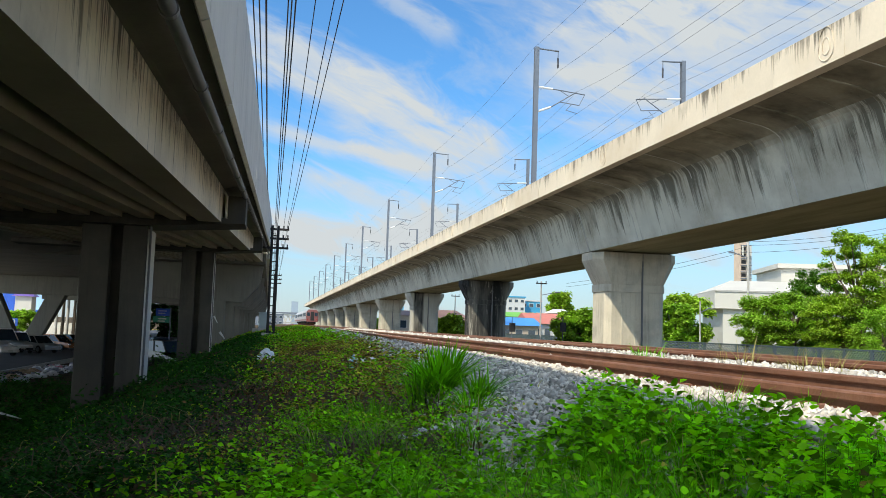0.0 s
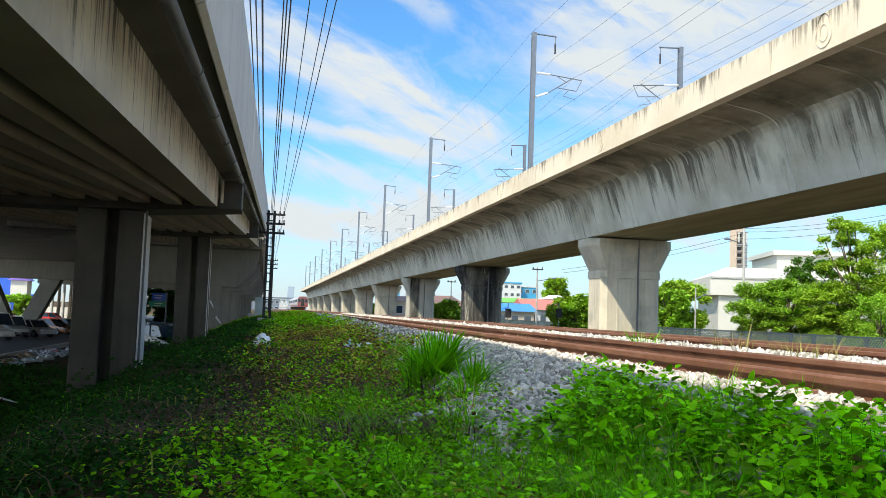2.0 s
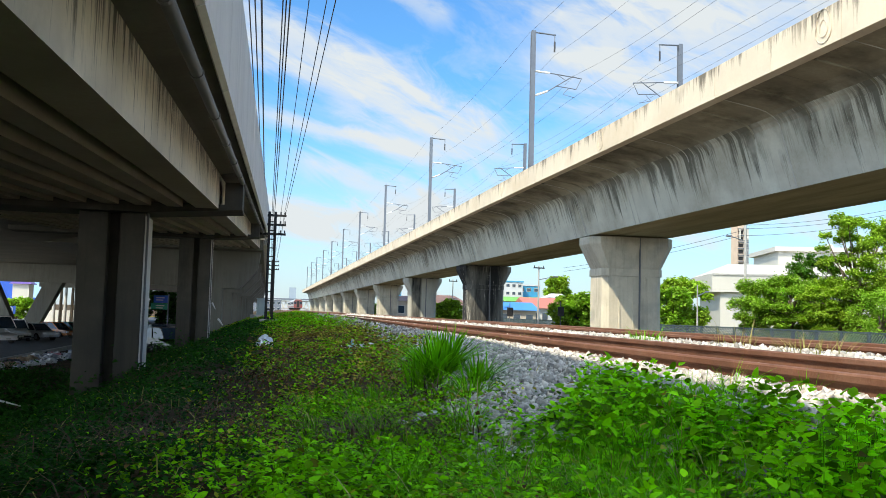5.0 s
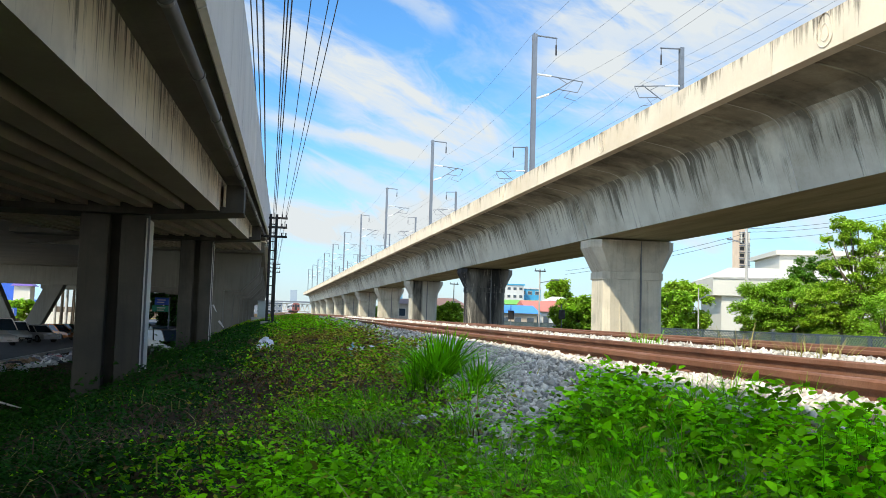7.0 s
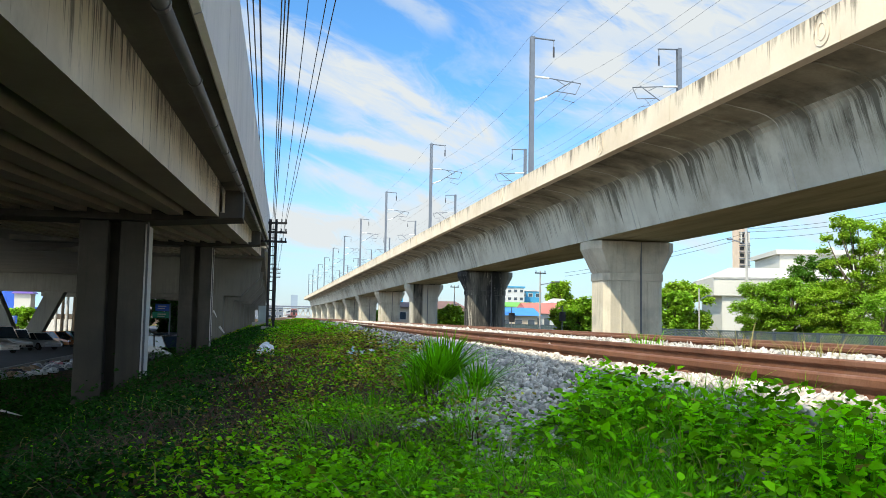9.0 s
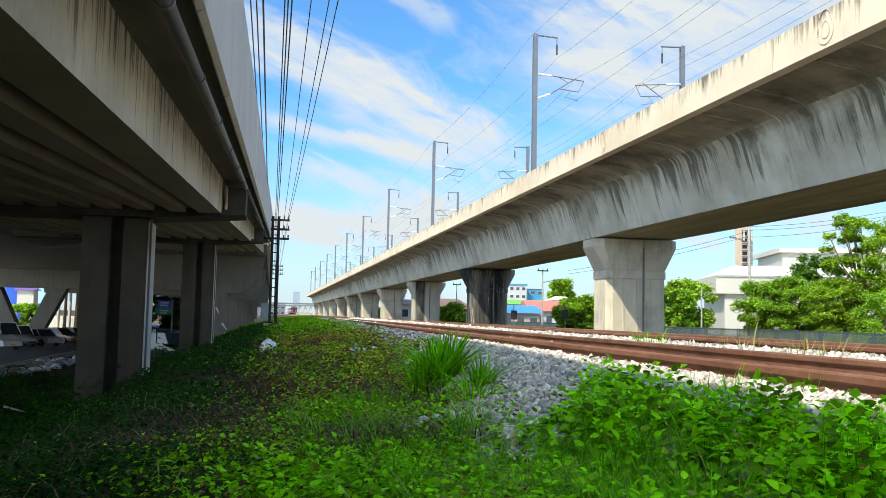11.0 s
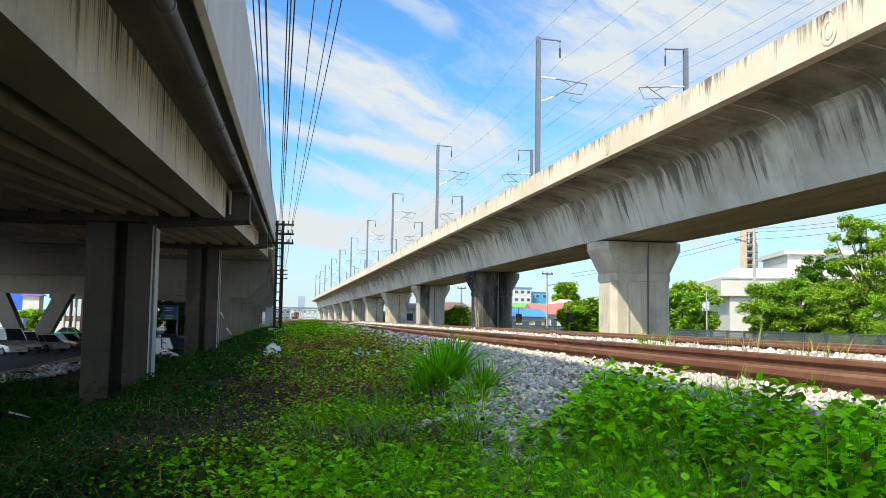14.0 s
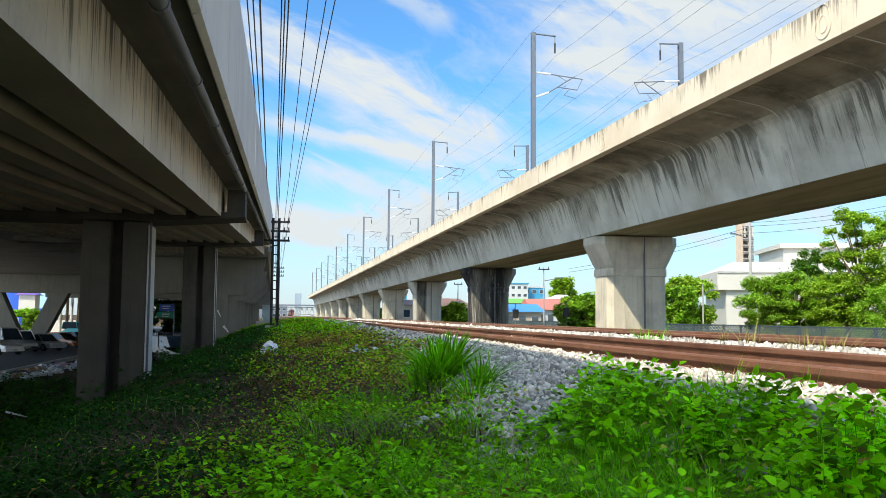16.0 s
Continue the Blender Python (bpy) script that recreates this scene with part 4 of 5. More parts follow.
def ramp_pier(y, zc):
    """A twin-ribbed pier with a cross-head that carries the girders."""
    root = base("ramp_pier", 0, y, 0)
    xr = -210 / 1561.3 * 30 * SC
    w = 1.22
    zc += 0.09
    ztop = zc - 0.02
    xo = UX * (y - RY)
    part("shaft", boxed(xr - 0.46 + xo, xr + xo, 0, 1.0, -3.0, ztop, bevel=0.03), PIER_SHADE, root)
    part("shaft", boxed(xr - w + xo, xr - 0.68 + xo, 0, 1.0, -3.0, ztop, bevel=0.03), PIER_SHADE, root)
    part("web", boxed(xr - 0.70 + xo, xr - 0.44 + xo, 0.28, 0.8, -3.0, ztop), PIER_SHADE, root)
    x1 = SC * -0.95 + xo
    xs = [(x1, zc + 0.12), (x1, zc + 0.66), (x1 - 0.35, zc + 0.66), (x1 - 0.35, zc + 0.21), (xr - 7.5 + xo, zc + 0.21), (xr - 7.5 + xo, zc + 0.02), (xr - 1.6 + xo, zc), (xr + 0.1 + xo, zc)]
    bm = bmesh.new()
    f = [bm.verts.new((x, -0.05, z)) for x, z in xs]
    g = [bm.verts.new((x, 1.05, z)) for x, z in xs]
    bm.faces.new(f)
    bm.faces.new(list(reversed(g)))
    for i in range(len(xs)):
        j = (i + 1) % len(xs)
        bm.faces.new((f[i], g[i], g[j], f[j]))
    bmesh.ops.recalc_face_normals(bm, faces=bm.faces)
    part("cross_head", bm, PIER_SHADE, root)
    # Pale strip added to paint sky light on the shaft's side
    part("side_facing", boxed(xr + xo + 0.004, xr + xo + 0.03, 0.03, 0.97, -2.6, ztop - 0.05), FASCIA, root, "pale strip added for the sky-lit side")
    part("conduit", rod(bmesh.new(), (xr + 0.04 + xo, 0.1, -2.5), (xr + 0.04 + xo, 0.1, ztop), 0.03), PIPE, root)
    tagged(root, "twin-ribbed concrete ramp pier with shade painted in", "pier", "ramp piers")


for yy in (-18, 0, 18, 36):
    ramp_pier(yy, EYE + SC * 3.27 + UZ * (yy - RY) - 0.22)

# ---- low viaduct beyond ----
for i, yy in enumerate((66, 84, 102, 118, 134, 152, 170, 190, 210)):
    root = base("expressway_pier", -3.2, yy, 0)
    bm = bmesh.new()
    zs = (2.3, 5.0)
    pr = [(-8, zs[0] + 0.2), (1.2, zs[0]), (2.4, zs[0] + 1.3), (2.6, zs[1]), (-8, zs[1])]
    f = [bm.verts.new((x, -0.8, z)) for x, z in pr]
    g = [bm.verts.new((x, 0.8, z)) for x, z in pr]
    bm.faces.new(f)
    bm.faces.new(list(reversed(g)))
    for a in range(5):
        b = (a + 1) % 5
        bm.faces.new((f[a], g[a], g[b], f[b]))
    bmesh.ops.recalc_face_normals(bm, faces=bm.faces)
    part("cross_head", bm, EXPR, root)
    part("shaft", boxed(-1.6, 0.0, -0.7, 0.7, -3.2, zs[0] + 0.1, bevel=0.05), EXPR, root)
    if i > 2:
        part("shaft", boxed(-7.4, -5.8, -0.7, 0.7, -3.2, zs[0] + 0.1, bevel=0.05), EXPR, root)
    tagged(root, "grey concrete hammerhead pier of the expressway", "pier", "expressway piers")
root = base("expressway_deck")
part("deck", boxed(-16, -0.45, 63.2, 215, 5.02, 6.3), EXPR, root)
part("parapet", boxed(-0.44, -0.2, 63.2, 215, 5.4, 7.4), FASCIA, root)
tagged(root, "grey concrete expressway deck behind the ramp", "viaduct span")

# ---- telegraph pole ----
def telegraph_pole(x, y, top):
    g = float(gz(x, y))
    root = base("telegraph_pole", x, y, g)
    H = top - g
    for s in (-0.15, 0.15):
        bm = bmesh.new()
        for e in (-1, 1):
            box(bm, s - 0.07, s + 0.07, e * 0.045 - 0.006, e * 0.045 + 0.006, -0.2, H)
        box(bm, s - 0.006, s + 0.006, -0.04, 0.04, -0.2, H)
        part("leg", bm, POLE, root)
    for k in range(int(H / 0.45)):
        br = rod(bmesh.new(), (-0.15, 0, 0.3 + k * 0.45), (0.15, 0, 0.3 + k * 0.45), 0.028, seg=6)
        part("rung", br, POLE, root)
    part("footing", boxed(-0.45, 0.45, -0.35, 0.35, -0.3, 0.26, bevel=0.03), KERB, root)
    for dz in (0.2, 0.68, 1.16):
        c = part("crossarm", boxed(-0.7, 0.7, -0.12, -0.05, H - dz - 0.055, H - dz + 0.055), POLE, root)
        for xx in (-0.64, -0.42, 0.42, 0.64):
            part("insulator", rod(bmesh.new(), (xx, -0.085, H - dz + 0.05), (xx, -0.085, H - dz + 0.2), 0.035), CABLE, c)
    tagged(root, "dark steel telegraph pole with three crossarms", "telegraph pole", "telegraph poles")


telegraph_pole(0.08, 46, EYE + 5.0)
telegraph_pole(0.5, 108, EYE + 5.9)
telegraph_pole(0.2, -12, EYE + 6.3)
for xx, dz in ((-0.55, 0.2), (-0.40, 0.7), (-0.32, 0.2), (-0.29, 0.7), (0.05, 0.2), (0.10, 0.7), (0.15, 1.2), (0.49, 0.2), (0.88, 0.3), (1.06, 0.7)):
    pts = []
    for j in range(13):
        u = j / 12
        x = xx + (np.clip(xx, -0.5, 0.66) - xx) * u
        pts.append((float(x), -12 + 58 * u, EYE + 6.3 - 1.25 * u - dz * 0.7 - 1.0 * u * (1 - u)))
    for j in range(1, 9):
        u = j / 8
        pts.append((float(np.clip(xx, -0.5, 0.66)) + 0.14 * u, 46 + 62 * u, EYE + 5.05 - dz * 0.7 + 0.85 * u - u * (1 - u)))
    wire("telegraph_wire", pts, 0.012 if xx < 0.3 else 0.009, "black telegraph wire strung along the bank")

# ---- fence beyond the viaduct ----
FX = 30.0


def fence_panel():
    root = base("fence_panel")
    z0, z1 = -0.45, 0.5
    for z in (z0, z1):
        part("rail", boxed(-0.03, 0.03, -1.1, 1.1, z - 0.035, z + 0.035), FENCE, root)
    part("post", boxed(-0.07, 0.07, -1.17, -1.04, z0 - 0.4, z1 + 0.05), FENCE, root)
    bm = bmesh.new()
    step, n = 0.21, 10
    for i in range(-5, n + 1):
        for s in (0, 1):
            ya, yb = -1.05 + i * step, -1.05 + (i + 4.5) * step
            za, zb = z0, z1
            if ya < -1.05:
                za += (-1.05 - ya) / (yb - ya) * (z1 - z0)
                ya = -1.05
            if yb > 1.05:
                zb -= (yb - 1.05) / (yb - ya + 1e-9) * (zb - za)
                yb = 1.05
            if yb - ya < 0.05:
                continue
            a, b = ((0, ya, za), (0, yb, zb)) if s == 0 else ((0, -ya, za), (0, -yb, zb))
            rod(bm, a, b, 0.028, seg=4, caps=False)
    part("mesh_infill", bm, FENCE, root)
    tagged(root, "low grey-green expanded metal fence panel", "fence", "fence panels")
    return root


fp = fence_panel()
fp.matrix_basis = pose(FX, 30, 0)
for i in range(1, 75):
    copy_thing(fp, pose(FX, 30 + 2.2 * i, 0))

# ---- trees ----
def tree(x, y, z, h, rx, n, mat, label, trunk=0.25, flat=1.0, name="tree", leaf=0.28, low=0.25, airy=1.0):
    """Tapered trunk, limbs to each clump, crown of separate leaves in uneven clumps."""
    root = base(name, x, y, z)
    r = random.Random(int(x * 31 + y * 17 + n))
    bm = rod(bmesh.new(), (0, 0, -0.3), (0.1, 0, h * 0.45), trunk, trunk * 0.6, 9)
    clumps = []
    for i in range(80):
        a, u = r.uniform(0, math.tau), r.random() ** 0.5
        zz = r.uniform(low, 0.97)
        env = math.sin(min(1, (zz - low + 0.12) / (1.1 - low)) * math.pi * 0.86) ** 0.7
        c = Vector((rx * u * env * math.cos(a), rx * u * env * math.sin(a), h * zz))
        clumps.append((c, rx * r.uniform(0.15, 0.29) * airy))
        if i % 3 == 0:
            rod(bm, (0.05, 0, h * r.uniform(0.2, 0.42)), c, trunk * 0.3, 0.02, 5)
    part("trunk", bm, BARK, root)
    P, S = [], []
    for i in range(n):
        c, s = clumps[r.randrange(len(clumps))]
        d = Vector((r.gauss(0, 1), r.gauss(0, 1), r.gauss(0, 0.7 * flat)))
        d = d.normalized() * s * r.random() ** 0.45
        P.append(c + d)
        S.append(r.uniform(0.6, 1.3) * leaf)
    P = np.array(P)
    m = len(P)
    part_ob = leaves("crown", P, np.array(S), rng.uniform(0, math.tau, m), rng.uniform(-0.7, 0.6, m), [mat], "", "", 0.95, parent=root, kite=True)
    tagged(root, label, "tree" if name == "tree" else "bush", "trees")
    return part_ob


def tree_at(p, ground, top, rx, n, mat, label, **k):
    tree(p[0], p[1], ground, top - ground, rx, n, mat, label, **k)


BRIGHT = material("bright_foliage", (0.25, 0.42, 0.04), 0.55, vary=0.35, scale=0.6, fine=8, bump=0, island=0.45, leaf=0.35)
tree_at((34.00, 56.50, 1.50), -0.4, 3.75, 2.0, 26000, BRIGHT, "round bright green bush behind the fence", name="bush", low=0.05, leaf=0.13)
tree_at((34.40, 53.70, 1.58), -0.4, 4.10, 2.3, 30000, BRIGHT, "bright green bush with layered branches", name="bush", low=0.05, flat=0.4, leaf=0.13)
tree_at((37.64, 56.00, 1.68), -0.4, 5.9, 1.75, 22000, CROWN_DK, "dark green leafy tree beside the warehouse", leaf=0.14, low=0.15)
tree_at((34.88, 49.00, 1.64), -0.4, 3.74, 2.3, 30000, CROWN, "low spreading green tree with layered leaves", name="bush", low=0.03, flat=0.3, leaf=0.12)
tree_at((35.54, 48.20, 1.67), -0.4, 8.08, 2.5, 34000, CROWN, "tall feathery green tree behind the fence", leaf=0.13, low=0.1, flat=0.5, airy=0.72)
tree_at((37.60, 47.00, 1.71), -0.4, 7.4, 2.6, 28000, CROWN, "tall green tree behind the fence", leaf=0.13, low=0.1)
tree_at((33.80, 44.00, 0.69), -0.4, 2.90, 2.0, 9000, BRIGHT, "green shrub behind the fence", name="bush", low=0.03, leaf=0.12)
tree_at((35.85, 72.00, 1.55), -0.5, 4.52, 2.3, 14000, CROWN, "round green tree behind the viaduct pier", leaf=0.26, low=0.1)
tree_at((33.71, 70.00, 1.49), -0.5, 3.66, 1.8, 5000, BRIGHT, "bright green tree behind the viaduct pier", leaf=0.26, low=0.1)
tree_at((28.56, 78.00, 1.31), -0.5, 3.03, 1.9, 9000, BRIGHT, "bright green round tree by the houses", leaf=0.28, low=0.08)
tree_at((27.88, 80.00, 1.28), -0.5, 2.88, 1.7, 5000, CROWN, "green tree by the houses", leaf=0.28, low=0.08)
tree_at((50.25, 150.00, 3.55), -0.5, 7.9, 2.5, 6000, CROWN, "large round dark green tree beyond the houses", leaf=0.6, low=0.25)
tree_at((22.92, 110.00, 0.98), -0.5, 2.55, 1.7, 3500, CROWN, "low palm-like green shrub by the houses", name="bush", low=0.05, leaf=0.4)
tree_at((21.68, 110.00, 0.94), -0.5, 2.2, 1.3, 3500, CROWN, "green shrub by the houses", name="bush", low=0.05, leaf=0.4)
tree_at((22.19, 190.00, 0.53), -0.5, 2.60, 2.4, 2500, BRIGHT, "bright green shrub behind the piers", name="bush", low=0.05, leaf=0.6)

# ---- warehouse ----
def house(name, p, w, d, h, wall, roof, label, rise=1.2, eave=0.4, kind="gable", windows=0, z=-0.5, storeys=1, rz=0):
    """A plain building: walls, roof with eaves, window openings set in frames."""
    root = base(name, p[0], p[1], z, rz)
    part("wall", boxed(-w / 2, w / 2, 0, d, 0, h), wall, root)
    if kind == "flat":
        part("roof", boxed(-w / 2 - 0.2, w / 2 + 0.2, -0.2, d + 0.2, h, h + 0.35), roof, root)
    else:
        hip = min(d, w) * 0.35 if kind == "hip" else 0.0
        bm = bmesh.new()
        e = eave
        a = [bm.verts.new(c) for c in ((-w / 2 - e, -e, h), (w / 2 + e, -e, h), (w / 2 + e, d + e, h), (-w / 2 - e, d + e, h))]
        r0, r1 = bm.verts.new((-w / 2 - e + hip, d / 2, h + rise)), bm.verts.new((w / 2 + e - hip, d / 2, h + rise))
        for f in ((a[0], a[1], r1, r0), (a[2], a[3], r0, r1), (a[1], a[2], r1), (a[3], a[0], r0), (a[3], a[2], a[1], a[0])):
            bm.faces.new(f)
        part("roof", bm, roof, root)
    for s in range(storeys):
        for i in range(windows):
            x = -w / 2 + (i + 0.5) * w / windows
            zz = h / storeys * (s + 0.35)
            wi = part("window", boxed(x - w / windows * 0.3, x + w / windows * 0.3, -0.06, 0.02, zz, zz + h / storeys * 0.42), WHITE, root)
            part("pane", boxed(x - w / windows * 0.26, x + w / windows * 0.26, -0.075, -0.05, zz + 0.08, zz + h / storeys * 0.42 - 0.08), GLASS, wi)
    tagged(root, label, "building")
    return root


def warehouse():
    x0, y0, _ = (48.17, 90.00, 1.80)
    ze, zr = 6.13, 7.75
    root = base("warehouse", x0 + 1.0, y0, -0.6, -17)
    part("wall", boxed(0, 34, 0, 12, 0, ze + 0.6 - 2.0), WHITE, root)
    part("cladding_band", boxed(-1.0, 35, -0.5, 12.5, ze + 0.6 - 2.0, ze + 0.6), WHITE, root)
    bm = bmesh.new()
    c = [(-1.0, -0.5, ze + 0.62), (35, -0.5, ze + 0.62), (35, 12.5, ze + 0.62), (-1.0, 12.5, ze + 0.62)]
    v = [bm.verts.new(q) for q in c]
    r0, r1 = bm.verts.new((2.5, 8, zr + 0.6)), bm.verts.new((35, 8, zr + 0.6))
    for f in ((v[0], v[1], r1, r0), (v[2], v[3], r0, r1), (v[1], v[2], r1), (v[3], v[0], r0), (v[3], v[2], v[1], v[0])):
        bm.faces.new(f)
    part("roof", bm, WHITE, root)
    zt = 9.95
    part("upper_hall", boxed(8.9, 36, 10, 22, ze, zt + 0.2), WHITE, root)
    part("upper_roof", boxed(8.4, 36.5, 9.5, 22.5, zt + 0.2, zt + 0.75), WHITE, root)
    part("ridge_vent", rod(bmesh.new(), (15.5, 12, zt + 0.7), (15.5, 12, zt + 1.3), 0.7, 0.35, 12), WHITE, root)
    part("seam", boxed(2.3, 2.4, -0.03, 0.0, 0, ze - 1.5), KERB, root)
    part("gutter", boxed(-1.0, 35, -0.62, -0.5, ze + 0.45, ze + 0.6), KERB, root)
    tagged(root, "large white metal-clad warehouse with a stepped roof", "warehouse")


warehouse()


def lattice_tower():
    p = (77.23, 135.00, 9.94)
    zt = 17.06
    root = base("tower", p[0], p[1], -0.5)
    tan = material("tan_panels", (0.52, 0.40, 0.30), 0.8, vary=0.15, scale=1)
    part("shaft", boxed(-1.0, 0.2, -1, 1, 0, zt + 0.5), tan, root)
    part("annex", boxed(0.42, 1.2, -0.8, 0.8, 0, zt - 0.2), KERB, root)
    for i in range(6):
        z = zt - 0.3 - i * 1.1
        part("platform", boxed(-0.9, 1.0, -1.3, -1.02, z, z + 0.12), STEEL, root)
        part("louvre", boxed(-0.8, 0.0, -1.06, -1.0, z - 0.75, z - 0.2), POLE, root)
    for s in (-0.7, 0.7):
        part("aerial", boxed(s - 0.12, s + 0.12, -1.45, -1.31, zt - 2.0, zt - 0.3), WHITE, root)
    tagged(root, "tan industrial tower with steel platforms", "tower")


lattice_tower()


def street_pole(p, ztop, label, lamp=-1.8, arms=0, r=0.13):
    root = base("utility_pole", p[0], p[1], -0.5)
    H = ztop + 0.5
    part("post", rod(bmesh.new(), (0, 0, -0.2), (0, 0, H), r, r * 0.7, 10), KERB, root)
    if lamp:
        z = H * 0.78
        part("lamp_arm", rod(bmesh.new(), (0, 0, z), (lamp, 0, z + 0.35), 0.04), STEEL, root)
        lb = boxed(lamp * 1.35, lamp, -0.14, 0.14, z + 0.3, z + 0.45, bevel=0.04) if lamp < 0 else boxed(lamp, lamp * 1.35, -0.14, 0.14, z + 0.3, z + 0.45, bevel=0.04)
        part("lamp_head", lb, STEEL, root)
    for i in range(arms):
        c = part("crossarm", boxed(-0.6, 0.6, -0.15, -0.03, H - 0.3 - i * 0.8, H - 0.18 - i * 0.8), POLE, root)
        for x in (-0.5, 0.5):
            part("insulator", rod(bmesh.new(), (x, -0.09, H - 0.18 - i * 0.8), (x, -0.09, H + 0.02 - i * 0.8), 0.05), CABLE, c)
    tagged(root, label, "utility pole", "utility poles")


street_pole((39.43, 68.00, 2.62), 10.03, "tall concrete utility pole with a street lamp", -1.3)
street_pole((34.04, 66.00, 1.53), 3.80, "short grey lamp post with a twin lamp", 0.7, r=0.07)
street_pole((28.17, 90.00, 1.23), 6.26, "concrete utility pole with a crossarm and lamp", 1.6, 1, r=0.1)
street_pole((25.17, 120.00, 0.99), 5.68, "far concrete utility pole with a crossarm", 0, 1, r=0.09)
pw = (39.41, 68.00, 9.07)
for k, (q, dz) in enumerate((((48.17, 60.00, 10.12), 0.0), ((48.17, 60.00, 9.76), -0.3), ((48.16, 60.00, 9.32), -0.9), ((30.96, 90.00, 6.14), -0.4), ((30.97, 90.00, 5.77), -0.8))):
    pts = [tuple(Vector((pw[0], pw[1], pw[2] + dz)).lerp(Vector(q), j / 10) - Vector((0, 0, 1.2 * (j / 10) * (1 - j / 10)))) for j in range(11)]
    wire("power_line", pts, 0.016, "black power line between the utility poles")

BLUE_ROOF = paint("blue_sheet_roof", (0.07, 0.26, 0.60))
RED_ROOF = paint("red_tile_roof", (0.52, 0.18, 0.13))
GREEN_ROOF = paint("green_sheet_roof", (0.18, 0.45, 0.06))
BROWN_ROOF = paint("brown_roof", (0.22, 0.13, 0.10))
TEAL = paint("teal_blue_paint", (0.05, 0.30, 0.50))
GREYW = paint("pale_render", (0.55, 0.55, 0.53), 0.8)
# Bluish grey paints distance haze into the far high-rises
HAZY = paint("blue_grey_render", (0.30, 0.36, 0.42), 0.8)
BEIGE = paint("beige_render", (0.50, 0.42, 0.32), 0.8)
house("shop_house", (32.13, 112.00, 0.86), 5.2, 7, 1.52 + 0.6, BEIGE, BLUE_ROOF, "low shop house with a bright blue metal roof", 1.1, 0.5, windows=3)
house("house", (36.96, 115.00, 0.97), 4.4, 7, 1.88 + 0.6, GREYW, RED_ROOF, "small house with a red tiled roof", 1.5, 0.5, windows=3)
house("house", (45.83, 135.00, 1.50), 2.6, 4, 3.93 + 0.5, WHITE, GREYW, "white house with a pale hipped roof", 0.7, 0.5, "hip", 2)
house("hall", (45.50, 150.00, 1.41), 9, 9, 3.40 + 0.5, GREYW, GREEN_ROOF, "low hall with a bright green roof", 0.9, 0.3)
house("house", (28.90, 140.00, 0.99), 6.0, 7, 2.35 + 0.5, WHITE, BROWN_ROOF, "white house with a brown hipped roof", 1.6, 0.5, "hip", 3)
house("house", (25.11, 160.00, 0.77), 4.5, 6, 3.04 + 0.5, BEIGE, BROWN_ROOF, "beige house with a brown roof behind the piers", 1.0, 0.5, windows=2)
house("apartment_building", (62.83, 225.00, 1.51), 6.5, 10, 9.69 + 0.5, GREYW, TEAL, "five-storey pale apartment block with blue trim", kind="flat", windows=4, storeys=5)
house("apartment_building", (68.68, 228.00, 1.66), 6.0, 10, 8.92 + 0.5, TEAL, GREYW, "blue and white office block", kind="flat", windows=3, storeys=4)
house("apartment_building", (40.71, 1500.00, 13.01), 11, 12, 37.56 + 0.5, HAZY, HAZY, "far grey high-rise on the horizon", kind="flat")
house("apartment_building", (195.32, 700.00, 9.72), 20, 20, 21.28 + 0.5, HAZY, HAZY, "far pale high-rise building on the horizon", kind="flat")
house("apartment_building", (113.84, 800.00, 7.65), 12, 12, 22.58 + 0.5, TEAL, GREYW, "far bluish high-rise behind the piers", kind="flat", windows=3, storeys=7)
for p, zt in (((17.29, 62.00, 0.45), 1.48), ((20.46, 60.00, 0.57), 1.61)):
    root = base("signal_board", p[0], p[1], -0.5)
    part("board", boxed(-0.22, 0.22, -0.05, 0.05, zt - 0.15, zt + 0.5, bevel=0.01), POLE, root)
    part("post", rod(bmesh.new(), (0, 0.08, -0.2), (0, 0.08, zt + 0.9), 0.03), STEEL, root)
    tagged(root, "black signal board on a thin post", "signal board", "signal boards")

# ---- far station ----
def station():
    root = base("station_footbridge", 0, 560, 0)
    x0, x1 = (-11.96, 560.00, 2.83)[0], (25.40, 560.00, 3.97)[0]
    z0, z1 = 1.91, 5.79
    part("deck", boxed(x0, x1, -2, 2, z0 - 0.7, z0), KERB, root)
    part("roof", boxed(x0 - 6, x1 + 2, -4, 4, z1 + 1.2, z1 + 2.0), STEEL, root)
    n = 12
    for i in range(n):
        a, b = x0 + (x1 - x0) * i / n, x0 + (x1 - x0) * (i + 1) / n
        bm = rod(bmesh.new(), (a, -2, z0), ((a + b) / 2, -2, z1), 0.35, seg=5)
        rod(bm, ((a + b) / 2, -2, z1), (b, -2, z0), 0.35, seg=5)
        part("truss_bay", bm, WHITE, root)
    part("top_chord", boxed(x0, x1, -2.4, -1.9, z1, z1 + 0.7), WHITE, root)
    for f in (0.05, 0.35, 0.7, 0.97):
        x = x0 + (x1 - x0) * f
        part("column", boxed(x - 0.5, x + 0.5, -1, 1, -1, z0 - 0.7), KERB, root)
    tagged(root, "grey station footbridge with a white lattice truss", "footbridge")


station()
house("station_building", (-3.76, 480.00, 1.85), 22, 10, 6.0, STEEL, STEEL, "long grey station building far down the line", kind="flat", windows=8, storeys=2)

